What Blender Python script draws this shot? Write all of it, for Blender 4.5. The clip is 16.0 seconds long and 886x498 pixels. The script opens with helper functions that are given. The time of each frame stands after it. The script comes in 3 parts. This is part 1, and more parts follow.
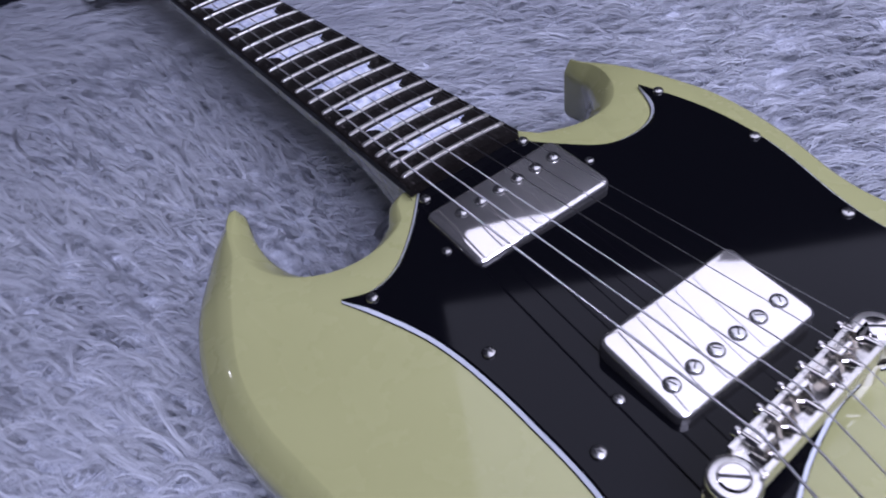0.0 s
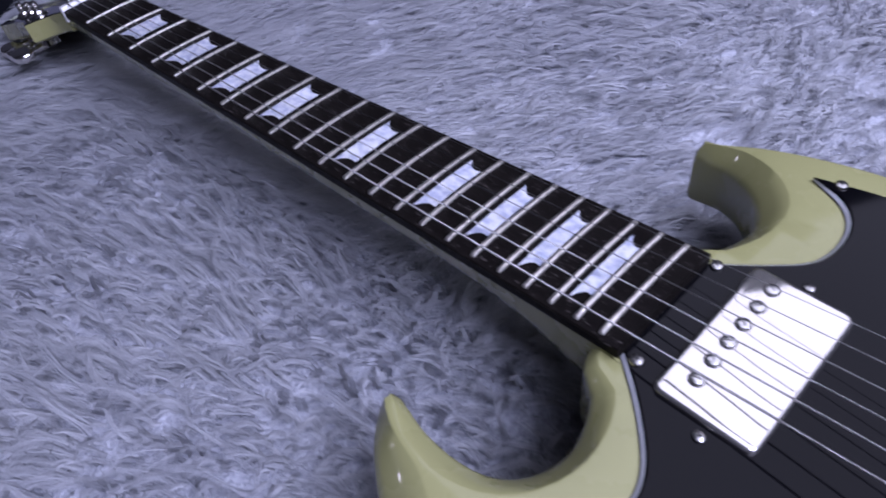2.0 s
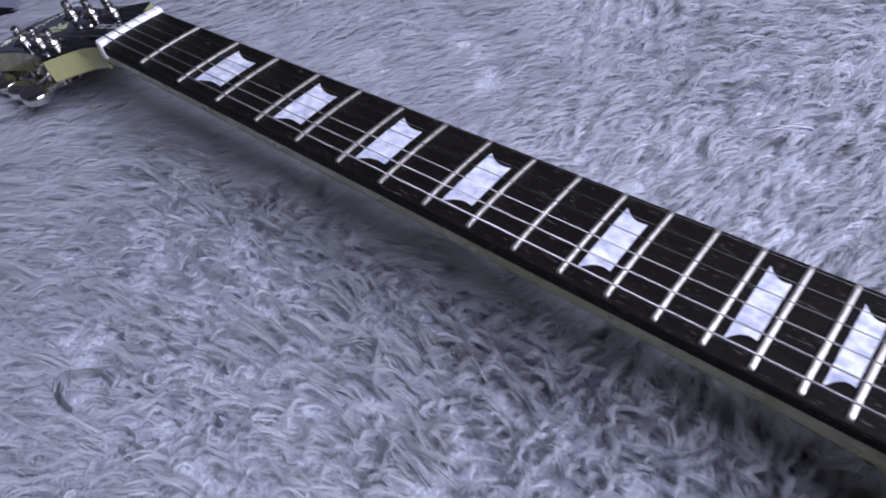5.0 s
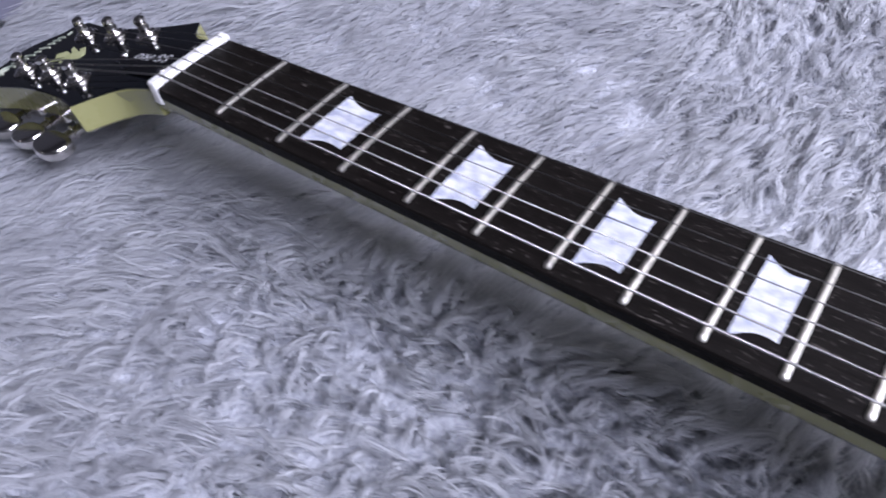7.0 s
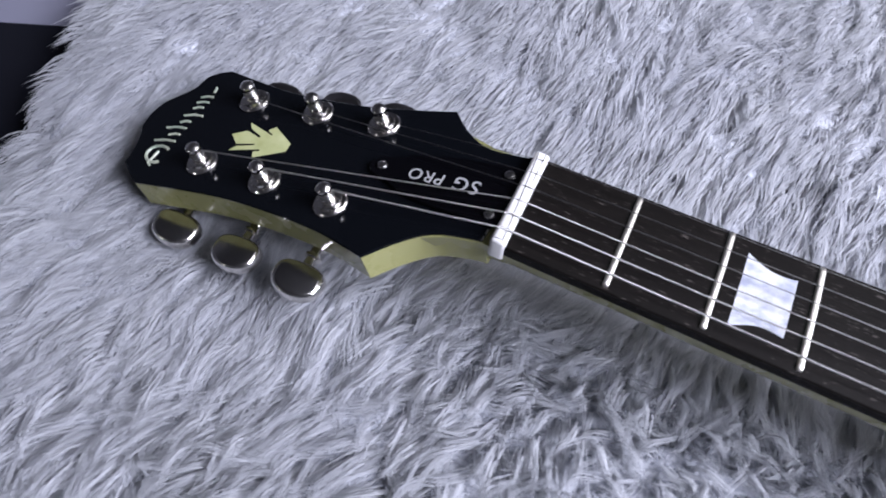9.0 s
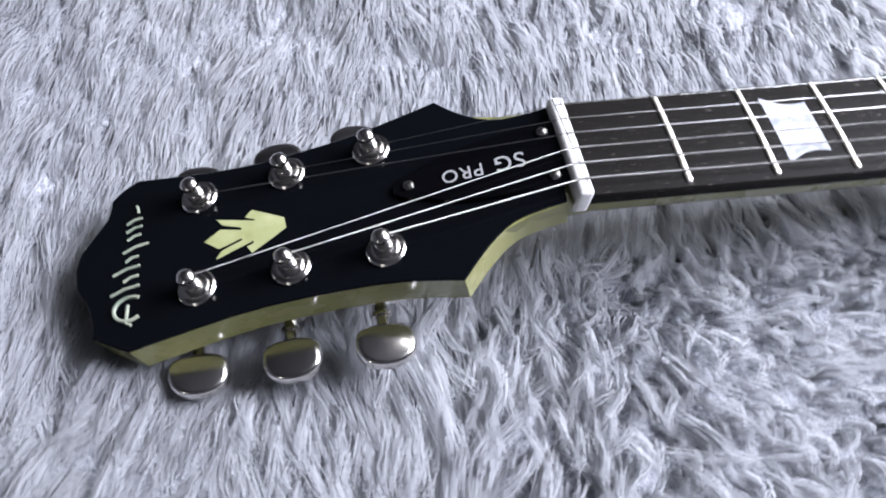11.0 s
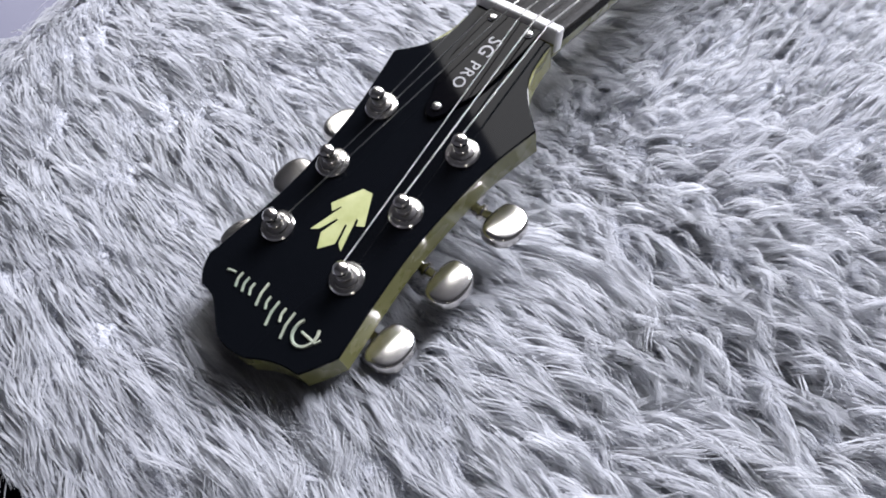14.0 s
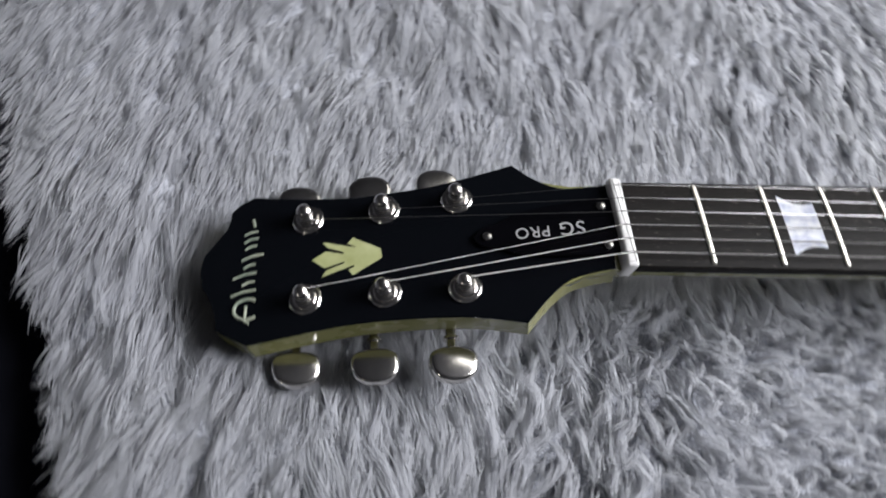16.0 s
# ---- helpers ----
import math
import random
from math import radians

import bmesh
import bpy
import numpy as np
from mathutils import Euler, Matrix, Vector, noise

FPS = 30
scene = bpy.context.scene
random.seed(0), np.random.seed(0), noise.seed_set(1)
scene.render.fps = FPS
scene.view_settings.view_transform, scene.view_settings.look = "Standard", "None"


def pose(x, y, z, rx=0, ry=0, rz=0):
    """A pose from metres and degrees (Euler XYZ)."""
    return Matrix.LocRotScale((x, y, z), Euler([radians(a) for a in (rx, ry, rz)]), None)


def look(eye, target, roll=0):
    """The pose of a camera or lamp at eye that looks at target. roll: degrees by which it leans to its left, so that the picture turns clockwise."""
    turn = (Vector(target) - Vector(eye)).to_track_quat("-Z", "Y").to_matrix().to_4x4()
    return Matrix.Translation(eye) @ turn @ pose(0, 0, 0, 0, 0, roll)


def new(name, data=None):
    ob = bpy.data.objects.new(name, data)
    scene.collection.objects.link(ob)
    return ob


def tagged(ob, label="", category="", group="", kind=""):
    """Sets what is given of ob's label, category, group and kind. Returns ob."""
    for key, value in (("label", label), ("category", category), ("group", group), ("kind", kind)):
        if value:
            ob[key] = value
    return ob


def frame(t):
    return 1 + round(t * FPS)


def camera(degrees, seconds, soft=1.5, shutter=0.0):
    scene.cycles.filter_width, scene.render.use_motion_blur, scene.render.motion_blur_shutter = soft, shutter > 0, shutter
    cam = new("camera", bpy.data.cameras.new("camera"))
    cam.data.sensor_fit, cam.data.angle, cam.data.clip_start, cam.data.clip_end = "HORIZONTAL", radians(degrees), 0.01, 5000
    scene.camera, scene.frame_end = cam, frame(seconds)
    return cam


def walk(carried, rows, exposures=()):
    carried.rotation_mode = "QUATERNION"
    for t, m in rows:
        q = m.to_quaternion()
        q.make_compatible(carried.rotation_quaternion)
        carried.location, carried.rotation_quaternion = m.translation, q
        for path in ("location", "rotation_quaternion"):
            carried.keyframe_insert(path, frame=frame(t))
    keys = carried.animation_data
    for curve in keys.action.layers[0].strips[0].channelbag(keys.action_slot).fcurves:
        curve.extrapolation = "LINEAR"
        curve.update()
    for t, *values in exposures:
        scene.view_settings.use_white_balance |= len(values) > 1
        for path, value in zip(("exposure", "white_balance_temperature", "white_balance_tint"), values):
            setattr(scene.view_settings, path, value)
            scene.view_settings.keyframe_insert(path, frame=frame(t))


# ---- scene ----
cam = camera(62.00, 16.0, soft=1.9, shutter=0.5)
# seconds, eye (metres), yaw, pitch, roll (degrees)
PATH = [
    (0.0, 0.6768, -0.1245, 0.1651, 64.02, -40.39, -13.17),
    (0.5, 0.6413, -0.1378, 0.1667, 58.84, -41.43, -12.05),
    (1.0, 0.6060, -0.1479, 0.1783, 55.58, -42.26, -11.61),
    (1.5, 0.5831, -0.1448, 0.1892, 54.60, -43.05, -12.04),
    (2.0, 0.5458, -0.1491, 0.1920, 53.78, -43.58, -12.33),
    (2.5, 0.5240, -0.1508, 0.1897, 54.12, -43.52, -12.47),
    (3.0, 0.5201, -0.1357, 0.1834, 54.19, -44.27, -12.86),
    (3.5, 0.5132, -0.1273, 0.1801, 54.20, -44.49, -13.25),
    (4.0, 0.4795, -0.1385, 0.1853, 52.99, -45.23, -13.34),
    (4.5, 0.4320, -0.1581, 0.1920, 49.82, -45.22, -11.24),
    (4.7, 0.4124, -0.1669, 0.1972, 47.22, -46.48, -9.97),
    (6.8, 0.2788, -0.1407, 0.1598, 43.87, -46.41, -9.16),
    (7.0, 0.2550, -0.1474, 0.1703, 41.56, -48.17, -7.85),
    (7.5, 0.1904, -0.1533, 0.1849, 37.17, -50.56, -5.14),
    (8.0, 0.1204, -0.1510, 0.1960, 31.12, -53.62, -1.88),
    (8.5, 0.0758, -0.1396, 0.2063, 26.41, -56.90, 1.89),
    (9.0, 0.0261, -0.1474, 0.2123, 21.07, -59.96, 5.03),
    (9.5, -0.0001, -0.1525, 0.2073, 10.32, -59.89, 8.40),
    (10.0, -0.0310, -0.1549, 0.1982, 7.67, -59.09, 5.30),
    (10.2, -0.0441, -0.1542, 0.1968, 1.39, -59.19, 7.03),
    (12.3, -0.1741, -0.1453, 0.1826, -36.06, -54.95, 6.52),
    (12.5, -0.1879, -0.1495, 0.1828, -39.42, -53.31, 7.14),
    (13.0, -0.2237, -0.1506, 0.1699, -47.49, -50.51, 7.13),
    (13.5, -0.2386, -0.1487, 0.1679, -52.14, -50.73, 3.28),
    (14.0, -0.2390, -0.1441, 0.1787, -52.90, -51.07, 1.95),
    (14.5, -0.2401, -0.1437, 0.1841, -52.88, -51.04, 2.15),
    (15.0, -0.2060, -0.1312, 0.2154, -48.13, -55.45, 11.63),
    (15.5, -0.1717, -0.1345, 0.2397, -37.91, -57.58, 17.10),
    (16.0, -0.1413, -0.1471, 0.2461, -24.62, -59.62, 22.25),
]
EXPOSURES = [(0.0, 0.28, 5500, 30), (1.5, 0.28, 5450, 32), (3.5, 0.66, 5730, 28), (4.5, 0.66, 5750, 26), (7.0, 1.11, 6080, 20), (9.0, 1.28, 6210, 16), (10.0, 1.46, 6260, 14), (12.5, 1.74, 6560, 11), (14.5, 1.70, 6660, 11), (15.0, 1.64, 6720, 11), (15.5, 1.53, 6830, 10), (16.0, 0.96, 6880, 8)]
walk(cam, [(t, pose(x, y, z, 90 + pitch, 0, yaw) @ pose(0, 0, 0, 0, 0, roll)) for t, x, y, z, yaw, pitch, roll in PATH], EXPOSURES)

import mathutils.geometry

# ---- world and light ----
world = bpy.data.worlds.new("room_air")
scene.world = world
world.use_nodes = True
world.node_tree.nodes["Background"].inputs[0].default_value = (0.62, 0.70, 1.0, 1)
world.node_tree.nodes["Background"].inputs[1].default_value = 0.05


def area_lamp(name, eye, target, sx, sy, watts, colour):
    data = bpy.data.lights.new(name, "AREA")
    data.shape, data.size, data.size_y, data.energy, data.color = "RECTANGLE", sx, sy, watts, colour
    ob = new(name, data)
    ob.matrix_world = look(eye, target)
    return ob


# a wide soft light overhead; its corner and far edge show as lines in the glossy pickguard
CORNER, ALONG, OVER = Vector((0.05, 0.22, 0.72)), Vector((0.46, 0.888, 0)), Vector((0.888, -0.46, 0))
LAMP_OVER, LAMP_ALONG = 1.7, 1.15
lamp_at = CORNER + OVER * LAMP_OVER / 2 + ALONG * LAMP_ALONG / 2
lamp = area_lamp("overhead_light", lamp_at, lamp_at - Vector((0, 0, 1)), LAMP_OVER, LAMP_ALONG, 7.8, (0.97, 0.975, 0.99))
lamp.matrix_world = Matrix.Translation(lamp_at) @ Matrix.Rotation(math.atan2(OVER.y, OVER.x), 4, "Z")
# cool daylight from a high window beyond the tail of the guitar
area_lamp("window_light", (2.3, 0.0, 1.95), (0.15, 0.0, -0.05), 1.8, 1.5, 108, (0.86, 0.89, 1.0))

# a small far lamp, seen only as a glint on the horn
area_lamp("small_far_lamp", (-1.38, -1.55, 0.72), (0.46, -0.115, -0.013), 0.05, 0.09, 0.45, (1.0, 0.98, 0.95))

# ---- materials ----


class Mat:
    """A node material with a Principled shader and a few short ways to feed it."""

    def __init__(self, name, colour=(0.5, 0.5, 0.5), rough=0.5, metal=0.0, **more):
        self.m = bpy.data.materials.new(name)
        self.m.use_nodes = True
        self.t = self.m.node_tree
        self.b = self.t.nodes["Principled BSDF"]
        self.set("Base Color", (*colour, 1))
        self.set("Roughness", rough)
        self.set("Metallic", metal)
        for key, value in more.items():
            self.set(key.replace("_", " "), value)

    def set(self, key, value):
        self.b.inputs[key].default_value = value

    def node(self, kind, **values):
        n = self.t.nodes.new(kind)
        for key, value in values.items():
            n.inputs[key.replace("_", " ")].default_value = value
        return n

    def link(self, a, b):
        self.t.links.new(a, b)

    def coords(self, scale=(1, 1, 1)):
        c, m = self.node("ShaderNodeTexCoord"), self.node("ShaderNodeMapping")
        m.inputs["Scale"].default_value = scale
        self.link(c.outputs["Object"], m.inputs["Vector"])
        return m.outputs["Vector"]

    def noise(self, scale, detail=4.0, stretch=(1, 1, 1), rough=0.55):
        n = self.node("ShaderNodeTexNoise", Scale=scale, Detail=detail, Roughness=rough)
        self.link(self.coords(stretch), n.inputs["Vector"])
        return n.outputs["Fac"]

    def ramp(self, fac, stops):
        r = self.node("ShaderNodeValToRGB")
        e = r.color_ramp.elements
        while len(e) < len(stops):
            e.new(0.5)
        for el, (p, c) in zip(e, stops):
            el.position, el.color = p, (*c, 1) if len(c) == 3 else c
        self.link(fac, r.inputs["Fac"])
        return r.outputs["Color"]

    def colour(self, out):
        self.link(out, self.b.inputs["Base Color"])
        return self

    def roughness(self, fac, low, high):
        r = self.node("ShaderNodeMapRange", To_Min=low, To_Max=high)
        self.link(fac, r.inputs["Value"])
        self.link(r.outputs["Result"], self.b.inputs["Roughness"])
        return self

    def bump(self, fac, strength=0.2, distance=0.001):
        b = self.node("ShaderNodeBump", Strength=strength, Distance=distance)
        self.link(fac, b.inputs["Height"])
        self.link(b.outputs["Normal"], self.b.inputs["Normal"])
        return self


def paint(name, dark, light, rough=0.12):
    m = Mat(name, light, rough)
    m.colour(m.ramp(m.noise(6.0, 3.0), [(0.3, dark), (0.7, light)]))
    m.set("Specular IOR Level", 0.15)
    m.set("Coat Weight", 0.6)
    m.set("Coat Roughness", 0.05)
    m.roughness(m.noise(60.0, 5.0), rough, rough + 0.1)
    m.bump(m.noise(900.0, 2.0), 0.03, 0.0002)
    return m.m


olive = paint("olive_green_lacquer", (0.206, 0.204, 0.082), (0.240, 0.237, 0.103), 0.22)
gloss_black = Mat("gloss_black_lacquer", (0.003, 0.0036, 0.005), 0.05, Specular_IOR_Level=0.135).m
guard = Mat("gloss_black_plastic", (0.0020, 0.0020, 0.0028), 0.04, Specular_IOR_Level=0.15)
guard.roughness(guard.noise(40.0, 6.0), 0.03, 0.09)
guard = guard.m
white_ply = Mat("white_plastic_ply", (0.42, 0.43, 0.45), 0.35).m

rosewood = Mat("dark_rosewood", (0.012, 0.008, 0.007), 0.42, Specular_IOR_Level=0.08)
grain = rosewood.ramp(rosewood.noise(70.0, 8.0, (1, 14, 14), 0.7), [(0.30, (0.0024, 0.0019, 0.0017)), (0.60, (0.0054, 0.0043, 0.0038)), (0.80, (0.022, 0.0175, 0.0155))])
pores = rosewood.ramp(rosewood.noise(230.0, 2.0, (1, 6, 6), 0.6), [(0.64, (0, 0, 0)), (0.72, (0.06, 0.052, 0.048))])
joined = rosewood.node("ShaderNodeMix")
joined.data_type, joined.blend_type = "RGBA", "ADD"
joined.inputs[0].default_value = 1.0
rosewood.link(grain, joined.inputs[6])
rosewood.link(pores, joined.inputs[7])
rosewood.colour(joined.outputs[2])
rosewood.bump(rosewood.noise(260.0, 5.0, (1, 9, 9)), 0.35, 0.0004)
rosewood.roughness(rosewood.noise(120.0, 5.0, (1, 8, 8)), 0.45, 0.65)
rosewood = rosewood.m

nickel = Mat("polished_nickel", (0.72, 0.69, 0.65), 0.1, 1.0)
nickel.roughness(nickel.noise(50.0, 6.0), 0.03, 0.08)
nickel = nickel.m
# plated covers: a mirror with a haze of fine scratches
cover_nickel = Mat("hazed_nickel_cover", (0.72, 0.69, 0.65), 0.1, 1.0)
cover_nickel.roughness(cover_nickel.noise(50.0, 6.0), 0.03, 0.09)
haze = cover_nickel.node("ShaderNodeBsdfPrincipled", Metallic=1.0, Roughness=0.55)
haze.inputs["Base Color"].default_value = (0.70, 0.68, 0.65, 1)
worn = cover_nickel.node("ShaderNodeMixShader")
cover_nickel.link(cover_nickel.ramp(cover_nickel.noise(35.0, 5.0), [(0.35, (0.14, 0.14, 0.14)), (0.7, (0.24, 0.24, 0.24))]), worn.inputs[0])
cover_nickel.link(cover_nickel.b.outputs[0], worn.inputs[1])
cover_nickel.link(haze.outputs[0], worn.inputs[2])
cover_nickel.link(worn.outputs[0], cover_nickel.t.nodes["Material Output"].inputs["Surface"])
cover_nickel = cover_nickel.m
satin = Mat("satin_nickel", (0.70, 0.68, 0.64), 0.25, 1.0)
satin.roughness(satin.noise(40.0, 6.0), 0.18, 0.34)
satin = satin.m
tuner_metal = Mat("nickel_plated_tuner", (0.72, 0.695, 0.66), 0.18, 1.0)
tuner_metal.roughness(tuner_metal.noise(60.0, 5.0), 0.13, 0.24)
tuner_metal = tuner_metal.m
screw_metal = Mat("nickel_plated_screw", (0.46, 0.45, 0.43), 0.24, 1.0).m
pole_metal = Mat("worn_nickel_pole_screw", (0.58, 0.57, 0.55), 0.2, 1.0).m
# near-black metal whose colour carries the shade of slots and gaps
gap_shade = Mat("slot_and_gap_shade_metal", (0.05, 0.05, 0.05), 0.5, 0.8).m
fret_metal = Mat("nickel_silver_fret_wire", (0.74, 0.71, 0.645), 0.4, 1.0)
fret_metal.roughness(fret_metal.noise(400.0, 4.0), 0.36, 0.48)
fret_metal = fret_metal.m
steel = Mat("plain_steel_string", (0.25, 0.248, 0.245), 0.3, 1.0).m
wound = Mat("wound_nickel_string", (0.25, 0.245, 0.236), 0.34, 1.0)
wave = wound.node("ShaderNodeTexWave", Scale=900.0, Distortion=0.0)
wound.link(wound.coords(), wave.inputs["Vector"])
wound.bump(wave.outputs["Fac"], 0.6, 0.0002)
wound = wound.m
bone = Mat("white_nut_plastic", (0.74, 0.73, 0.72), 0.4)
bone.colour(bone.ramp(bone.noise(150.0, 5.0), [(0.3, (0.66, 0.65, 0.64)), (0.7, (0.78, 0.77, 0.76))]))
bone = bone.m
pearl = Mat("pearloid_inlay", (0.7, 0.7, 0.78), 0.22)
pearl.colour(pearl.ramp(pearl.noise(170.0, 3.0, (1, 1.5, 1)), [(0.36, (0.56, 0.59, 0.72)), (0.50, (0.78, 0.80, 0.88)), (0.62, (0.92, 0.93, 0.96))]))
pearl = pearl.m
gold_pearl = Mat("yellow_pearl_inlay", (0.62, 0.63, 0.32), 0.25)
gold_pearl.colour(gold_pearl.ramp(gold_pearl.noise(90.0, 4.0), [(0.3, (0.36, 0.38, 0.17)), (0.7, (0.52, 0.54, 0.29))]))
gold_pearl = gold_pearl.m
mark_pearl = Mat("pale_green_pearl", (0.40, 0.44, 0.36), 0.3)
mark_pearl.colour(mark_pearl.ramp(mark_pearl.noise(120.0, 3.0), [(0.35, (0.24, 0.29, 0.23)), (0.65, (0.40, 0.42, 0.33))]))
mark_pearl = mark_pearl.m
print_white = Mat("white_print", (0.36, 0.36, 0.37), 0.4).m
black_ring = Mat("matt_black_plastic", (0.008, 0.008, 0.009), 0.35).m

fur_mat = Mat("lavender_grey_faux_fur", (0.5, 0.5, 0.56), 0.6, Specular_IOR_Level=0.25)
geo = fur_mat.node("ShaderNodeNewGeometry")
tone = fur_mat.ramp(geo.outputs["Random Per Island"], [(0.0, (0.53, 0.54, 0.565)), (0.35, (0.60, 0.61, 0.635)), (0.75, (0.67, 0.68, 0.70)), (1.0, (0.73, 0.74, 0.755))])
blot = fur_mat.ramp(fur_mat.noise(9.0, 3.0), [(0.3, (0.86, 0.86, 0.88)), (0.7, (1.0, 1.0, 1.0))])
# fine fibres along each wisp
along = fur_mat.node("ShaderNodeUVMap")
shift = fur_mat.node("ShaderNodeVectorMath")
shift.operation = "MULTIPLY_ADD"
shift.inputs[1].default_value = (5.0, 1.6, 1.0)
fur_mat.link(along.outputs[0], shift.inputs[0])
apart = fur_mat.node("ShaderNodeMath")
apart.operation = "MULTIPLY"
apart.inputs[1].default_value = 300.0
fur_mat.link(geo.outputs["Random Per Island"], apart.inputs[0])
fur_mat.link(apart.outputs[0], shift.inputs[2])
fibre = fur_mat.node("ShaderNodeTexNoise", Scale=1.0, Detail=2.0)
fur_mat.link(shift.outputs[0], fibre.inputs["Vector"])
fine = fur_mat.ramp(fibre.outputs["Fac"], [(0.34, (0.82, 0.82, 0.84)), (0.62, (1.0, 1.0, 1.0))])
mix = fur_mat.node("ShaderNodeMix")
mix.data_type, mix.blend_type = "RGBA", "MULTIPLY"
mix.inputs[0].default_value = 1.0
fur_mat.link(tone, mix.inputs[6])
fur_mat.link(blot, mix.inputs[7])
mixed = fur_mat.node("ShaderNodeMix")
mixed.data_type, mixed.blend_type = "RGBA", "MULTIPLY"
mixed.inputs[0].default_value = 1.0
fur_mat.link(mix.outputs[2], mixed.inputs[6])
fur_mat.link(fine, mixed.inputs[7])
fur_mat.colour(mixed.outputs[2])
thin = fur_mat.node("ShaderNodeBsdfTranslucent")
fur_mat.link(mixed.outputs[2], thin.inputs["Color"])
both = fur_mat.node("ShaderNodeMixShader", Fac=0.47)
fur_mat.link(fur_mat.b.outputs[0], both.inputs[1])
fur_mat.link(thin.outputs[0], both.inputs[2])
fur_mat.link(both.outputs[0], fur_mat.t.nodes["Material Output"].inputs["Surface"])
fur_mat = fur_mat.m
# wool set darker than the fur, to paint shade between the wisps
wool = Mat("gap_shaded_grey_wool", (0.45, 0.46, 0.52), 0.9, Specular_IOR_Level=0.1)
wool.colour(wool.ramp(wool.noise(420.0, 4.0), [(0.35, (0.25, 0.26, 0.29)), (0.65, (0.42, 0.43, 0.47))]))
wool.bump(wool.noise(500.0, 3.0), 0.8, 0.002)
wool = wool.m
backing = Mat("grey_rug_backing", (0.22, 0.22, 0.26), 0.9)
backing.colour(backing.ramp(backing.noise(200.0, 4.0), [(0.3, (0.46, 0.47, 0.52)), (0.7, (0.54, 0.55, 0.60))]))
backing = backing.m
sheet = Mat("lavender_grey_sheet", (0.22, 0.22, 0.30), 0.85)
sheet.colour(sheet.ramp(sheet.noise(5.0, 4.0), [(0.3, (0.115, 0.115, 0.155)), (0.7, (0.15, 0.15, 0.195))]))
sheet.bump(sheet.noise(700.0, 2.0), 0.2, 0.0004)
sheet = sheet.m
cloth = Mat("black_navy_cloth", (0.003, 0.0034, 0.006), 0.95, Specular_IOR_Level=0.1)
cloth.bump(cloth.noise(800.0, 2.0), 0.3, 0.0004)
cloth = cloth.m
wall_paint = Mat("dark_grey_wall_paint", (0.07, 0.07, 0.08), 0.85)
wall_paint.colour(wall_paint.ramp(wall_paint.noise(3.0, 5.0), [(0.3, (0.055, 0.055, 0.065)), (0.7, (0.075, 0.075, 0.085))]))
wall_paint = wall_paint.m

# unseen ceiling: its dimness is put into the colour, for black reflections
ceiling_paint = Mat("darkened_ceiling_paint", (0.5, 0.5, 0.52), 0.85)
ceiling_paint.colour(ceiling_paint.ramp(ceiling_paint.noise(3.0, 5.0), [(0.3, (0.10, 0.10, 0.11)), (0.7, (0.13, 0.13, 0.14))]))
ceiling_paint = ceiling_paint.m


# ---- building helpers ----


def part(name, bm, material, parent, label="", smooth=True):
    """Link a bmesh as one mesh object under a thing or under a part."""
    mesh = bpy.data.meshes.new(name)
    bmesh.ops.recalc_face_normals(bm, faces=bm.faces[:])
    bm.to_mesh(mesh)
    bm.free()
    return part_of(name, mesh, material, parent, label, smooth)


def part_of(name, mesh, material, parent, label="", smooth=True):
    if not mesh.materials:
        mesh.materials.append(material)
    if smooth:
        mesh.shade_smooth()
        mesh.set_sharp_from_angle(angle=radians(32))
    ob = new(name, mesh)
    ob.parent = parent
    if label:
        ob["label"] = label
    return ob


def moved(bm, m):
    bmesh.ops.transform(bm, matrix=m, verts=bm.verts[:])
    return bm


def loops_solid(loops, cap=True):
    """A closed skin through rings with the same number of points."""
    bm = bmesh.new()
    rings = [[bm.verts.new(p) for p in ring] for ring in loops]
    n = len(rings[0])
    for a, b in zip(rings, rings[1:]):
        for i in range(n):
            bm.faces.new((a[i], a[(i + 1) % n], b[(i + 1) % n], b[i]))
    if cap:
        bm.faces.new(rings[0])
        bm.faces.new(rings[-1])
    return bm


def lathe(profile, n=20):
    """A turned solid round z from (radius, height) pairs."""
    return loops_solid([[(r * math.cos(2 * math.pi * i / n), r * math.sin(2 * math.pi * i / n), z) for i in range(n)] for r, z in profile])


def smooth_loop(points, count, closed=True):
    """Catmull-Rom through the points, resampled at even steps."""
    p = np.array(points, float)
    n = len(p)
    out = []
    for i in range(n if closed else n - 1):
        a, b, c, d = (p[(i + k) % n] if closed else p[min(max(i + k, 0), n - 1)] for k in (-1, 0, 1, 2))
        for u in np.linspace(0, 1, 12, endpoint=False):
            out.append(0.5 * (2 * b + (c - a) * u + (2 * a - 5 * b + 4 * c - d) * u * u + (3 * b - a - 3 * c + d) * u**3))
    if not closed:
        out.append(p[-1])
    out = np.array(out)
    ends = np.vstack([out, out[:1]]) if closed else out
    run = np.r_[0, np.cumsum(np.linalg.norm(np.diff(ends[:, :2], axis=0), axis=1))]
    at = np.linspace(0, run[-1], count, endpoint=not closed)
    return np.stack([np.interp(at, run, ends[:, k]) for k in range(p.shape[1])], 1)


def inward(loop, dist):
    """The ring set in by a distance (one for all, or one a point); rings run anticlockwise."""
    t = np.roll(loop, -1, 0) - np.roll(loop, 1, 0)
    t /= np.linalg.norm(t, axis=1)[:, None] + 1e-12
    return loop + np.stack([-t[:, 1], t[:, 0]], 1) * np.reshape(dist, (-1, 1))


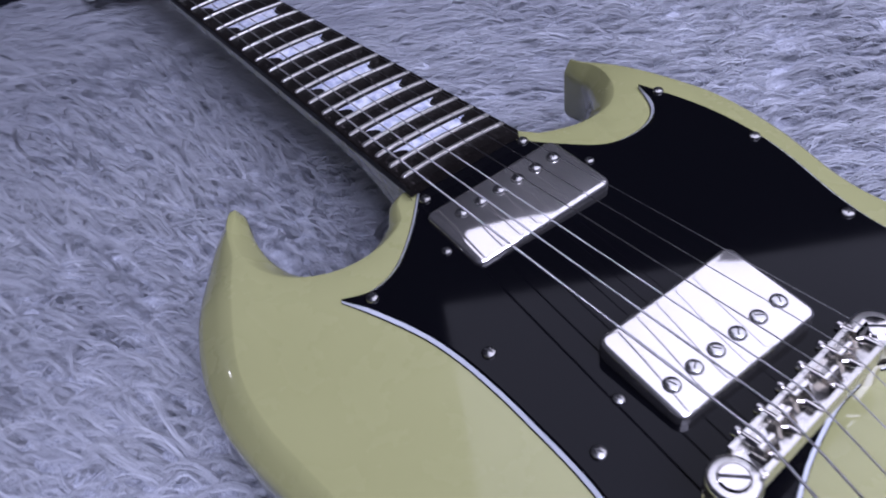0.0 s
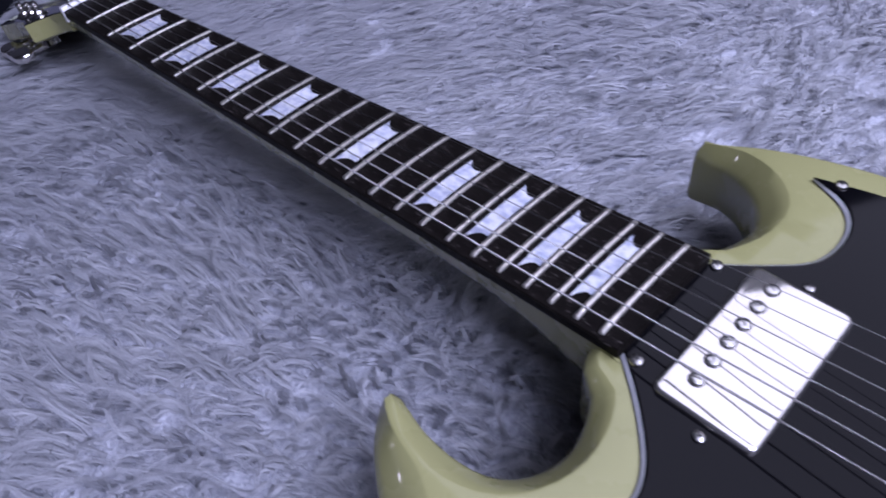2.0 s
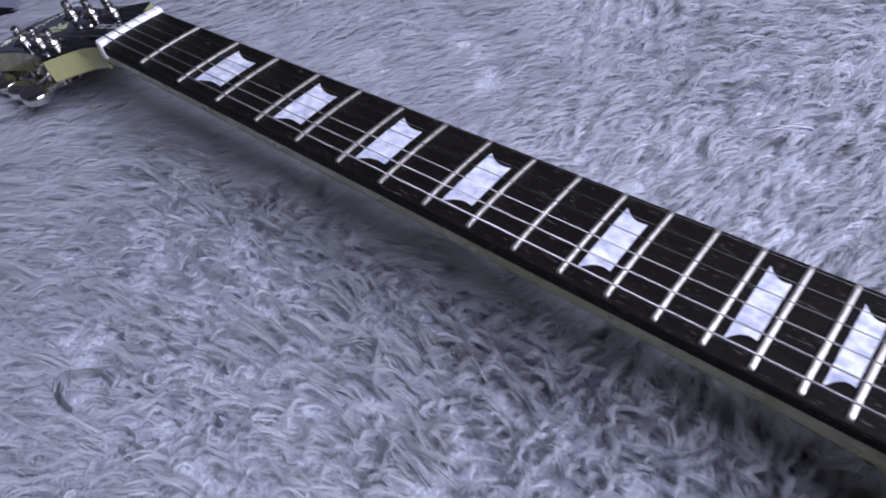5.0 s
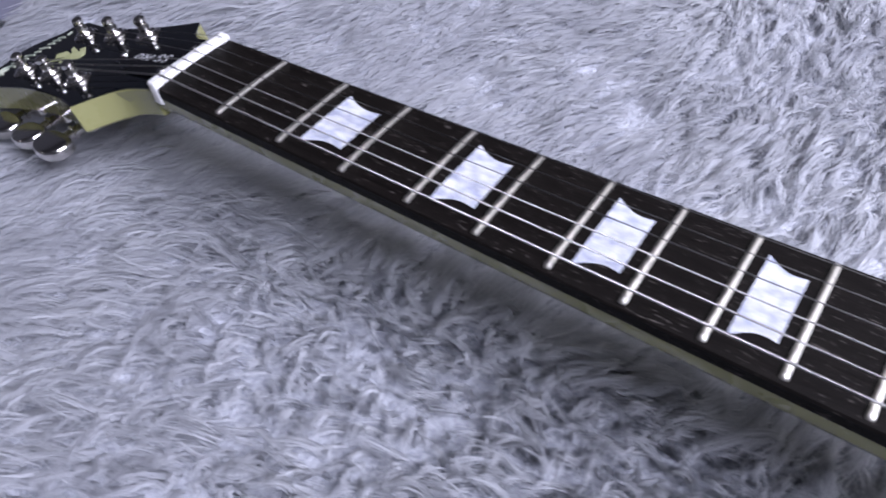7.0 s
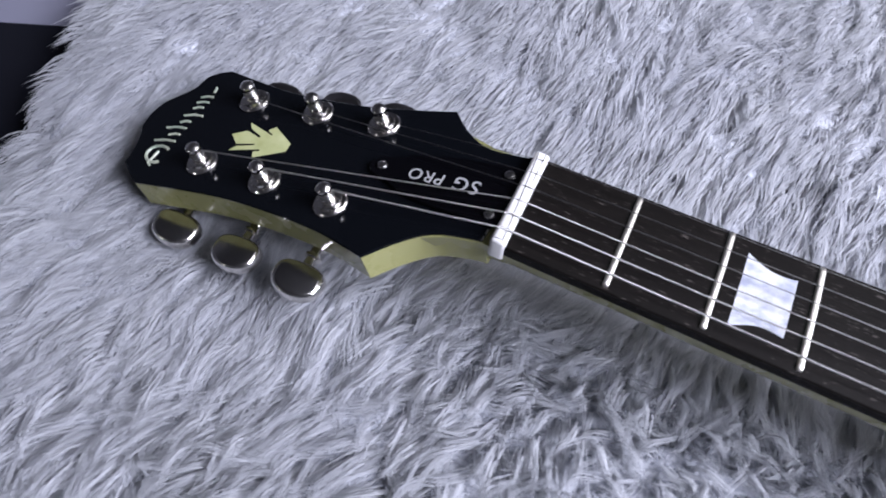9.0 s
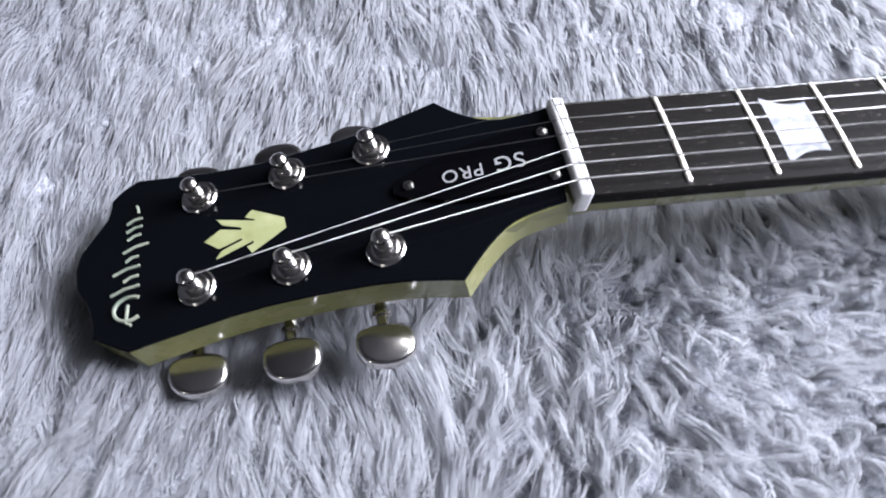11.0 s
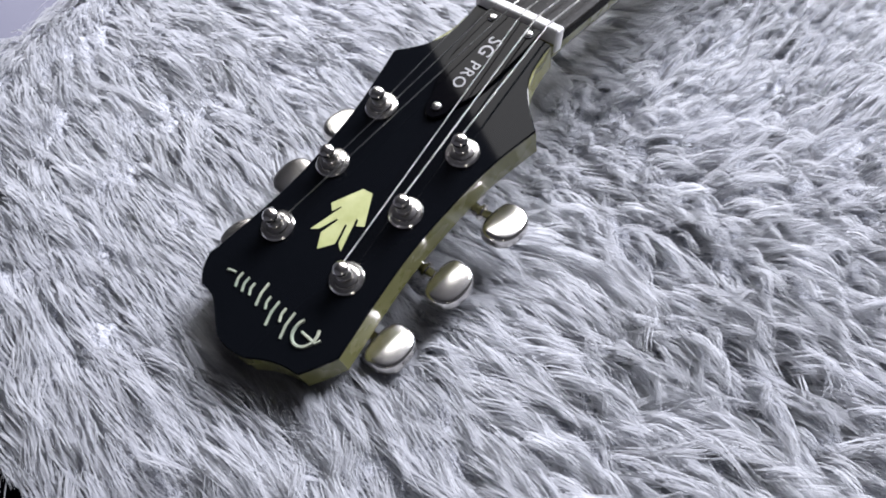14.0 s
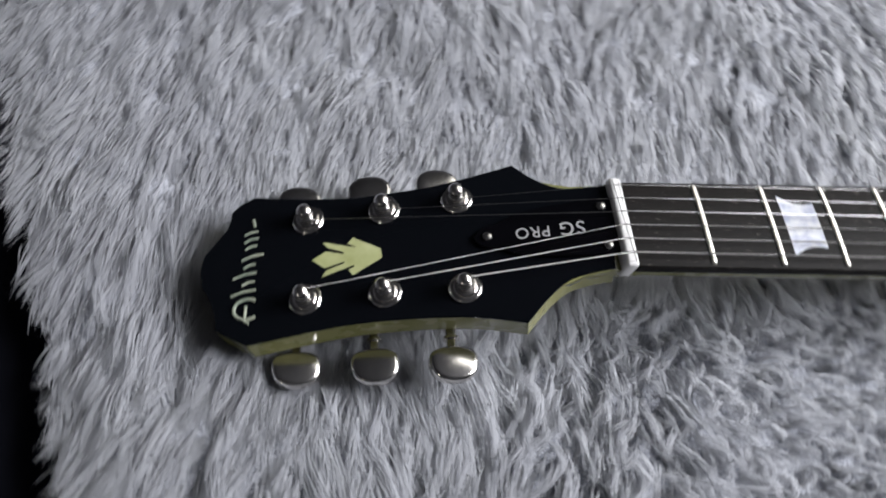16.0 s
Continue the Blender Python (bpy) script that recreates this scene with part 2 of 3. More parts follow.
def plate(loop, z0, z1, edge=0.0):
    """A flat plate with that outline between two heights, with an eased upper edge."""
    ring = lambda q, z: [(x, y, z) for x, y in q]
    loops = [ring(loop, z0), ring(loop, z1 - edge)]
    if edge:
        loops.append(ring(inward(loop, edge), z1))
    return loops_solid(loops)


def rounded_rect(lx, ly, r, n=5):
    out = []
    for cx, cy, a in ((lx / 2 - r, ly / 2 - r, 0), (-lx / 2 + r, ly / 2 - r, 90), (-lx / 2 + r, -ly / 2 + r, 180), (lx / 2 - r, -ly / 2 + r, 270)):
        for k in range(n + 1):
            w = radians(a + 90 * k / n)
            out.append((cx + r * math.cos(w), cy + r * math.sin(w)))
    return np.array(out)


def rounded_block(lx, ly, h, r, e, n=5):
    """A block with round corners and a round upper edge, its foot at z 0."""
    base = rounded_rect(lx, ly, r, n)
    loops = [[(x, y, 0) for x, y in base]]
    for w in (0, 22, 45, 67, 90):
        s = e * (1 - math.cos(radians(w)))
        loops.append([(x, y, h - e + e * math.sin(radians(w))) for x, y in inward(base, s)])
    return loops_solid(loops)


def tube(points, r, n=8):
    """A round bar along points."""
    pts = [Vector(p) for p in points]
    loops = []
    for i, p in enumerate(pts):
        d = (pts[min(i + 1, len(pts) - 1)] - pts[max(i - 1, 0)]).normalized()
        side = d.cross(Vector((0, 0, 1)))
        side = side.normalized() if side.length > 1e-4 else Vector((1, 0, 0))
        up = side.cross(d)
        rr = r[i] if isinstance(r, (list, tuple)) else r
        loops.append([p + rr * (math.cos(2 * math.pi * k / n) * side + math.sin(2 * math.pi * k / n) * up) for k in range(n)])
    return loops_solid(loops)


def box(x0, x1, y0, y1, z0, z1):
    return loops_solid([[(x0, y0, z), (x1, y0, z), (x1, y1, z), (x0, y1, z)] for z in (z0, z1)])


def empty(name, label="", category="", group="", kind=""):
    return tagged(new(name), label, category, group, kind)


MM = 0.001

# ---- the room ----


def structure(name, bm, material, label):
    ob = part(name, bm, material, None, smooth=False)
    return tagged(ob, label, name.split("_")[0], kind="structure")


# the floor takes the near-black cloth colour, which paints its shadow
structure("floor", box(-3.2, 3.8, -3.2, 3.4, -0.60, -0.55), cloth, "floor round the table, coloured near-black in place of shadow")
structure("wall_north", box(-3.3, 3.9, 3.4, 3.5, -0.60, 2.5), wall_paint, "plain dark grey painted wall")
structure("wall_south", box(-3.3, 3.9, -3.3, -3.2, -0.60, 2.5), wall_paint, "plain dark grey painted wall")
structure("wall_west", box(-3.3, -3.2, -3.2, 3.4, -0.60, 2.5), wall_paint, "plain dark grey painted wall")
structure("wall_east", box(3.8, 3.9, -3.2, 3.4, -0.60, 2.5), wall_paint, "plain dark grey painted wall")
structure("ceiling", box(-3.3, 3.9, -3.3, 3.5, 2.5, 2.6), ceiling_paint, "plain unseen ceiling, darkened so that reflections stay black")

# ---- the table with its cloths, and the rug ----
table = empty("low_table", "low table covered with a lavender-grey sheet", "table")
part("tabletop", box(-0.75, 1.25, -0.75, 0.95, -0.125, -0.094), sheet, table, smooth=False)
for tx, ty in ((-0.68, -0.68), (1.18, -0.68), (-0.68, 0.88), (1.18, 0.88)):
    part("leg", box(tx - 0.03, tx + 0.03, ty - 0.03, ty + 0.03, -0.55, -0.125), sheet, table, smooth=False)
mat_bm = loops_solid([[(-0.60, -0.085, z), (-0.60, -0.70, z), (-0.05, -0.70, z), (-0.05, 0.151, z)] for z in (-0.094, -0.090)])
mat_ob = part("folded_cloth", mat_bm, cloth, None, smooth=False)
tagged(mat_ob, "black navy cloth lying flat beside the rug", "cloth")

RUG_C, RUG_U, RUG_V = np.array([-0.3042, 0.2021]), np.array([0.963, 0.270]), np.array([-0.270, 0.963])
RUG_LU, RUG_LV = 1.2, 0.72
PILE_FOOT = -0.080


def rug_uv(p):
    q = p - RUG_C
    return q @ RUG_U, -(q @ RUG_V)


rug = empty("rug", "long-pile lavender-grey faux fur rug under the guitar", "rug")
corners = rounded_rect(RUG_LU - 0.02, RUG_LV - 0.02, 0.03, 6)
corners = [RUG_C + RUG_U * (u + RUG_LU / 2) - RUG_V * (RUG_LV / 2 - v) for u, v in corners]
part("backing", loops_solid([[(x, y, z) for x, y in corners] for z in (-0.0899, PILE_FOOT)]), backing, rug, smooth=False)

# ---- the guitar ----
guitar = empty("electric_guitar", "olive green double-cutaway electric guitar lying face up on the rug", "guitar")
SCALE = 0.62865
CROWN_R = 0.305


def fret_x(n):
    return SCALE * (1 - 2 ** (-n / 12))


def centre_y(x):
    return -0.0015 + 0.0015 * min(max(x, 0), 0.48) / 0.48


def half_board(x):
    return 0.0206 + 0.0046 * max(x, -0.02) / 0.314


BODY_SLOPE = 0.09
body_frame = Matrix.Translation((0.46, 0, -0.0092)) @ Matrix.Rotation(math.atan(BODY_SLOPE), 4, "Y") @ Matrix.Translation((-0.46, 0, 0))

# body: outer ring as x, y, width of the carved edge, depth of the carved edge (mm)
ring = smooth_loop([
    (449, 27, 3, 3), (455, 39, 6, 7), (459, 51, 8, 9), (460, 61, 9, 10), (456, 71, 11, 11), (447, 81, 9, 11), (434, 88, 6, 10), (424, 89.5, 4, 9),
    (416, 91, 3, 8), (418, 95, 5, 9), (430, 102, 8, 9), (447, 108.7, 10, 9), (468, 114.6, 10, 8), (489, 118, 9, 8), (508, 118.2, 9, 8), (527, 115.8, 9, 8), (543, 111.3, 8, 8),
    (560, 106.8, 8, 7), (580, 106, 7, 7), (612, 113, 7, 6), (652, 130, 7, 6), (690, 142, 7, 6), (722, 146, 7, 6), (752, 141, 7, 6), (776, 124, 7, 6),
    (791, 96, 7, 6), (798, 55, 7, 6), (800, 0, 7, 6), (798, -55, 7, 6), (791, -96, 7, 6), (776, -124, 7, 6), (752, -141, 7, 6), (722, -146, 7, 6),
    (690, -142, 7, 6), (652, -131, 7, 6), (612, -120, 7, 7), (580, -118, 8, 7), (558, -121, 9, 8), (536, -125.5, 10, 9), (518, -129, 11, 10), (500, -131, 13, 11),
    (482, -130, 15, 12), (464, -126, 17, 12), (446, -119, 17, 12), (430, -109, 15, 12), (417, -99, 9, 10), (409, -88, 4, 7.5), (410.5, -82, 3.5, 5),
    (417, -82.7, 5, 5.5), (428, -84.8, 8, 6.5), (443, -84.3, 10, 8), (455, -79.3, 10, 10.5), (462.5, -69, 10, 12), (465, -56, 9, 11), (460, -41, 8, 7), (449, -27, 4, 4),
][::-1], 300)
ring = ring * MM
xy, wide, deep = ring[:, :2], ring[:, 2], ring[:, 3]
area = np.sum(xy[:, 0] * np.roll(xy[:, 1], -1) - np.roll(xy[:, 0], -1) * xy[:, 1])
if area < 0:
    xy, wide, deep = xy[::-1], wide[::-1], deep[::-1]
nrm = inward(xy, 1.0) - xy
for _ in range(6):
    nrm = (np.roll(nrm, 1, 0) + nrm + np.roll(nrm, -1, 0)) / 3
nrm /= np.linalg.norm(nrm, axis=1)[:, None]
THICK = 0.035


def body_loop(share, depth):
    q = xy + nrm * (wide * share)[:, None]
    return [(x, y, z) for (x, y), z in zip(q, depth)]


zero = np.zeros(len(xy))
body_rings = [body_loop(1.0, zero), body_loop(0.93, -0.015 * deep), body_loop(0.55, -0.36 * deep), body_loop(0.22, -0.70 * deep), body_loop(0.06, -0.90 * deep), body_loop(0.0, -deep - 0.0012)]
for inset, z in ((0.0, -THICK + 0.005), (0.0008, -THICK + 0.0025), (0.0025, -THICK + 0.0007), (0.005, -THICK)):
    body_rings.append([(x, y, z) for x, y in xy + nrm * inset])
horn_tips = ((0.409, -0.083, 0.0008), (0.415, 0.092, 0.0065))


def droop(x, y):
    return sum(-d * math.exp(-(((x - a) ** 2 + (y - b) ** 2) / 0.024**2)) for a, b, d in horn_tips)


body_bm = loops_solid(body_rings, cap=False)
body_bm.faces.new([v for v in list(body_bm.verts)[-len(xy):]])
rim = [Vector(q[:2]) for q in body_rings[0]]
grid = [Vector((x, y)) for x in np.arange(0.405, 0.80, 0.011) for y in np.arange(-0.14, 0.145, 0.011)]
cap = mathutils.geometry.delaunay_2d_cdt(rim + grid, [], [list(range(len(rim)))], 1, 1e-6)
cap_verts = [body_bm.verts.new((q.x, q.y, 0)) for q in cap[0]]
for tri in cap[2]:
    body_bm.faces.new([cap_verts[k] for k in tri])
bmesh.ops.remove_doubles(body_bm, verts=body_bm.verts[:], dist=2e-6)
for v in body_bm.verts:
    v.co.z += droop(v.co.x, v.co.y)
part("body", moved(body_bm, body_frame), olive, guitar, "olive green lacquered body with carved edges and two horns")

# neck: rings across, from the headstock to the heel


def neck_ring(x, half, top, depth, square=0.0):
    out = [(x, centre_y(x) - half, top), (x, centre_y(x) + half, top)]
    for k in range(1, 12):
        w = math.pi * k / 12
        c, s = math.cos(w), math.sin(w)
        p = 0.62 - 0.42 * square
        out.append((x, centre_y(x) + half * math.copysign(abs(c) ** p, c), top - depth * abs(s) ** p))
    return out


head_z = lambda x: -0.00165 + math.tan(radians(15.5)) * x
neck_rings = [neck_ring(-0.034, 0.0262, head_z(-0.034) - 0.0012, 0.0135, 0.75), neck_ring(-0.02, 0.0215, head_z(-0.02) - 0.0014, 0.0150, 0.35), neck_ring(-0.008, 0.0203, head_z(-0.008) - 0.0016, 0.0165, 0.1), neck_ring(0.004, half_board(0.004) - 0.0002, -0.0062, 0.0125)]
for x, d in ((0.03, 0.0125), (0.10, 0.013), (0.20, 0.0137), (0.30, 0.0145), (0.37, 0.0155)):
    neck_rings.append(neck_ring(x, half_board(x) - 0.0002, -0.0062, d))
for x, d, s in ((0.405, 0.018, 0.1), (0.425, 0.0235, 0.35), (0.44, 0.029, 0.6), (0.452, 0.031, 0.8), (0.475, 0.032, 0.9)):
    neck_rings.append(neck_ring(x, half_board(x) - 0.0004, -0.0064 - 0.09 * max(x - 0.46, 0) - 0.006 * (x > 0.46), d, s))
part("neck", loops_solid(neck_rings), olive, guitar, "olive green lacquered neck with a rounded back and heel")

# fingerboard


def crown_z(y, top):
    return top - y * y / (2 * CROWN_R)


def board_ring(x, top=-0.0011, foot=-0.0066):
    h = half_board(x)
    ys = [h * k / 8 for k in range(-8, 9)]
    ys[0], ys[-1] = -h + 0.0005, h - 0.0005
    up = [(x, centre_y(x) + y, crown_z(y, top)) for y in ys]
    e = crown_z(h, top) - 0.0006
    return [(x, centre_y(x) - h, foot), (x, centre_y(x) - h, e)] + up + [(x, centre_y(x) + h, e), (x, centre_y(x) + h, foot)]


board = part("fingerboard", loops_solid([board_ring(x) for x in np.linspace(0, 0.4605, 24)]), rosewood, guitar, "dark rosewood fingerboard with open grain")

for n in range(1, 23):
    x, h = fret_x(n), half_board(fret_x(n))
    rings = []
    prof = [(-1.0, 0), (-0.97, 0.5), (-0.82, 0.80), (-0.38, 0.99), (0.38, 0.99), (0.82, 0.80), (0.97, 0.5), (1.0, 0)]
    for share, tip, broad in [(-1.0, 0.30, 0.72), (-0.985, 0.72, 0.92), (-0.96, 1, 1)] + [(k / 8, 1, 1) for k in range(-7, 8)] + [(0.96, 1, 1), (0.985, 0.72, 0.92), (1.0, 0.30, 0.72)]:
        y = (h - (0.0018 if share < 0 else 0.0010)) * share
        rings.append([(x + dx * 0.00108 * broad, centre_y(x) + y, crown_z(y, -0.00115) + dz * 0.00108 * tip) for dx, dz in prof])
    part("fret", loops_solid(rings), fret_metal, board)

for n in (3, 5, 7, 9, 12, 15, 17, 19, 21):
    a, b = fret_x(n - 1), fret_x(n)
    mid, half = (a + b) / 2 + 0.001 * (n > 14), 0.28 * (b - a)
    wa, wb = 0.35 * 2 * half_board(a), 0.262 * 2 * half_board(b)
    pts = []
    for k in range(9):
        u = k / 8
        bow = math.sin(math.pi * u)
        pts.append((mid - half + 2 * half * u, -(wa + (wb - wa) * u) + 0.0022 * bow))
    far = [(px, -py) for px, py in pts[::-1]]
    bm = bmesh.new()
    cols = 8
    grid = []
    for k in range(9):
        px, py = pts[k]
        grid.append([bm.verts.new((px, centre_y(px) + py * (1 - 2 * j / cols), crown_z(py * (1 - 2 * j / cols), -0.00102))) for j in range(cols + 1)])
    for k in range(8):
        for j in range(cols):
            bm.faces.new((grid[k][j], grid[k + 1][j], grid[k + 1][j + 1], grid[k][j + 1]))
    bmesh.ops.solidify(bm, geom=bm.faces[:], thickness=0.0008)
    part("inlay", bm, pearl, board, "white pearloid trapezoid inlay with curved ends")

# nut
nut_bm = rounded_block(0.0056, 0.0424, 0.0105, 0.0012, 0.0016, 3)
part("nut", moved(nut_bm, Matrix.Translation((-0.0027, centre_y(0), -0.0095))), bone, guitar, "white plastic nut")

# headstock, on its own tilted axes: u along the headstock, y across
head_frame = Matrix.Translation((0, 0, -0.00165)) @ Matrix.Rotation(-radians(15.5), 4, "Y")


def arc(points, count):
    return smooth_loop(points, count, closed=False)[:-1]


head_loop = np.vstack([
    arc([(-5, 18.5), (-16, 18.3), (-26, 19.5), (-36, 25.5), (-44.5, 34)], 14),
    arc([(-44.5, 34), (-60, 31), (-82, 27.8), (-112, 26.7), (-134, 28.5), (-160, 32.7)], 18),
    arc([(-160, 32.7), (-166, 30), (-170.5, 26)], 5),
    arc([(-170.5, 26), (-171.5, 19), (-176, 13), (-181.5, 6)], 7),
    arc([(-181.5, 6), (-183, -1), (-182, -9)], 5),
    arc([(-182, -9), (-178.5, -15), (-176, -22), (-175, -29.5)], 7),
    arc([(-175, -29.5), (-169, -33.5), (-162, -37.6)], 5),
    arc([(-162, -37.6), (-140, -35), (-117, -33.2), (-92, -33.8), (-69, -36), (-47.5, -41)], 18),
    arc([(-47.5, -41), (-38, -31.5), (-28, -24.5), (-17, -22.2), (-5, -21.5)], 14),
]) * MM
head_bm = loops_solid([[(x, y, z) for x, y in inward(head_loop, i)] for i, z in ((0.0012, -0.0148), (0.0, -0.0138), (0.0, -0.0010))])
head = part("headstock", moved(head_bm, head_frame), olive, guitar, "olive green headstock with a scalloped end")
face_bm = loops_solid([[(x, y, z) for x, y in inward(head_loop, i)] for i, z in ((0.0, -0.00098), (0.0, -0.0003), (0.0004, 0.0))])
part("face_veneer", moved(face_bm, head_frame), gloss_black, head, "gloss black headstock face")

crown = np.array([(-104.9, -0.2), (-116.6, 6.5), (-119.2, 3.9), (-115.5, 2.0), (-116.0, 1.7), (-129.8, 5.9), (-127.6, 2.9), (-120.7, 0), (-120.8, -0.9), (-128.6, 1.3), (-134.6, -2.2), (-129.2, -6.6), (-120.7, -4.4), (-120.6, -5.3), (-128.3, -7.6), (-130.4, -10.6), (-116.6, -6.6), (-116.4, -7.5), (-119.0, -8.5), (-117.3, -11.4), (-104.5, -4.6)]) * MM
if np.sum(crown[:, 0] * np.roll(crown[:, 1], -1) - np.roll(crown[:, 0], -1) * crown[:, 1]) < 0:
    crown = crown[::-1]
part("leaf_inlay", moved(loops_solid([[(x, y, z) for x, y in crown] for z in (-0.0003, 0.00012)]), head_frame), gold_pearl, head, "yellow pearl inlay shaped like pointed leaves")

# the maker's mark as plain slanted strokes
strokes = [((-157, 21), (-156, 17.5)), ((-154.5, 15), (-160.5, 13.5)), ((-154.5, 11.5), (-160.5, 10)), ((-155, 8), (-160, 6.5)), ((-152, 3.5), (-161.5, 1.5)), ((-155.5, -1), (-160.5, -2.5)), ((-155, -5), (-165, -7)), ((-155.5, -9), (-161, -10.5)), ((-155, -13), (-165.5, -15))]
MARK = -3.5
for (a, b), (c, d) in strokes:
    a, c = a + MARK, c + MARK
    part("mark_stroke", moved(tube([(a * MM, b * MM, 0.00005), ((a + c) / 2 * MM, ((b + d) / 2 + 0.7) * MM, 0.00005), (c * MM, d * MM, 0.00005)], 0.00055, 6), head_frame), mark_pearl, head)
sweep = [(MARK - 158.5 + 5.6 * math.cos(w) * 1.0, -21.5 + 4.6 * math.sin(w)) for w in np.linspace(0.9, 5.4, 14)]
part("mark_stroke", moved(tube([(x * MM, y * MM, 0.00005) for x, y in sweep], 0.0007, 6), head_frame), mark_pearl, head)
part("mark_stroke", moved(tube([((MARK - 159) * MM, -20 * MM, 0.00005), ((MARK - 159.5) * MM, -27 * MM, 0.00005), ((MARK - 157.5) * MM, -28 * MM, 0.00005)], 0.0006, 6), head_frame), mark_pearl, head)

# truss rod cover
cover_loop = np.vstack([arc([(-5.5, 11.5), (-5.5, -15.5)], 6), arc([(-5.5, -15.5), (-20, -15), (-36, -13.5), (-48, -11), (-55, -7.5), (-61, -6.2), (-65.5, -1.5), (-61, 3.2), (-55, 4.6), (-48, 7.5), (-36, 9.8), (-20, 11), (-5.5, 11.5)], 44)]) * MM
if np.sum(cover_loop[:, 0] * np.roll(cover_loop[:, 1], -1) - np.roll(cover_loop[:, 0], -1) * cover_loop[:, 1]) < 0:
    cover_loop = cover_loop[::-1]
cover = part("truss_rod_cover", moved(plate(cover_loop, 0.0001, 0.0016, 0.0004), head_frame), guard, guitar, "gloss black bell-shaped plastic cover with white lettering")


def screw_head(name, r, m, parent, label="", slot=True):
    """A domed screw head with a crossed slot."""
    bm = lathe([(r, 0), (r, r * 0.18), (r * 0.86, r * 0.42), (r * 0.5, r * 0.58), (r * 0.05, r * 0.62)], 16)
    ob = part(name, moved(bm, m), screw_metal, parent, label)
    if slot:
        # the slot is two raised dark bars, its shade painted in
        cut = bmesh.new()
        for w in (0, math.pi / 2):
            b = moved(box(-r * 0.5, r * 0.5, -r * 0.1, r * 0.1, r * 0.4, r * 0.66), Matrix.Rotation(w + 0.5, 4, "Z"))
            mesh = bpy.data.meshes.new("slot")
            b.to_mesh(mesh)
            b.free()
            cut.from_mesh(mesh)
            bpy.data.meshes.remove(mesh)
        part("slot", moved(cut, m), gap_shade, ob, smooth=False)
    return ob


for u, y in ((-59.5, -1.3), (-10.2, 7.0), (-10.2, -11.6)):
    screw_head("screw", 0.0021, head_frame @ Matrix.Translation((u * MM, y * MM, 0.0015)), cover, slot=False)
letter_bm = bmesh.new()
for word, size, u in (("SG", 0.0088, -23.6), ("PRO", 0.0073, -40.2)):
    font = bpy.data.curves.new("lettering", "FONT")
    font.body, font.size, font.extrude, font.align_x, font.align_y = word, size, 0.00006, "CENTER", "CENTER"
    font.space_character = 1.12
    font_ob = new("lettering", font)
    letters = bpy.data.meshes.new_from_object(font_ob.evaluated_get(bpy.context.evaluated_depsgraph_get()))
    bpy.data.objects.remove(font_ob)
    letters.transform(head_frame @ Matrix.Translation((u * MM, -1.5 * MM, 0.00168)) @ Matrix.Rotation(math.pi - 0.02, 4, "Z"))
    letter_bm.from_mesh(letters)
    bpy.data.meshes.remove(letters)
letters = bpy.data.meshes.new("lettering")
letter_bm.to_mesh(letters)
letter_bm.free()
part_of("lettering", letters, print_white, cover, "white printed letters", smooth=False)

# tuners: posts along and across the headstock
POSTS = [(-71, -23, -1), (-104, -21, -1), (-137.5, -20, -1), (-70.5, 19.3, 1), (-102.5, 18.3, 1), (-136, 17.6, 1)]


def tuner(u, y, side, button_y, button_z, turned):
    """One machine head: bushing with its post and string turns, housing, shaft and oval button."""
    place = head_frame @ Matrix.Translation((u * MM, y * MM, 0))
    bush = part("tuner", moved(lathe([(0.0069, 0), (0.0069, 0.0006), (0.0063, 0.0012), (0.0050, 0.0014), (0.0047, 0.0025), (0.0038, 0.0029), (0.003, 0.0029)], 32), place), tuner_metal, guitar, "nickel tuner with a round bushing, post and oval button")
    post = lathe([(0.0029, 0.0025), (0.0029, 0.0042), (0.0022, 0.0050), (0.0021, 0.0060), (0.0027, 0.0068), (0.0031, 0.0080), (0.0030, 0.0093), (0.0022, 0.0103), (0.0009, 0.0108)], 20)
    part("post", moved(post, place), tuner_metal, bush)
    for k in range(3):
        loop = [(0.0026 * math.cos(w), 0.0026 * math.sin(w), 0.0044 + 0.0006 * k + 0.0006 * w / 6.3) for w in np.linspace(0, 6.2, 15)]
        part("string_wrap", moved(tube(loop, 0.0003, 5), place), steel, bush)
    # shaft and button below the headstock's edge
    low = head_frame @ Matrix.Translation(((u - 8.6) * MM, 0, button_z * MM))
    part("gear_housing", moved(rounded_block(0.017, 0.012, 0.006, 0.003, 0.0015), head_frame @ Matrix.Translation(((u - 5) * MM, (y + 3 * side) * MM, -0.0225))), nickel, bush)
    shaft = lathe([(0.0026, 0), (0.0026, 0.006), (0.0034, 0.0065), (0.0034, 0.0078), (0.0026, 0.0082), (0.0024, 0.011), (0.0036, 0.0114), (0.0036, 0.0126), (0.0024, 0.0130), (0.0024, 0.018)], 18)
    turn = Matrix.Rotation(-side * math.pi / 2, 4, "X")
    inner = button_y - 7.8 * side
    part("shaft", moved(shaft, low @ Matrix.Translation((0, (inner - 16 * side) * MM, 0)) @ turn), nickel, bush)
    oval = []
    for q in np.linspace(0, 2 * math.pi, 36, endpoint=False):
        c, sn = math.cos(q), math.sin(q)
        oval.append((0.0104 * math.copysign(abs(c) ** 0.85, c) * (1 - 0.10 * sn), 0.0078 + 0.0078 * math.copysign(abs(sn) ** 0.8, sn) - 0.0012 * (c * c) * (sn < 0) * 0.5))
    oval = np.array(oval)
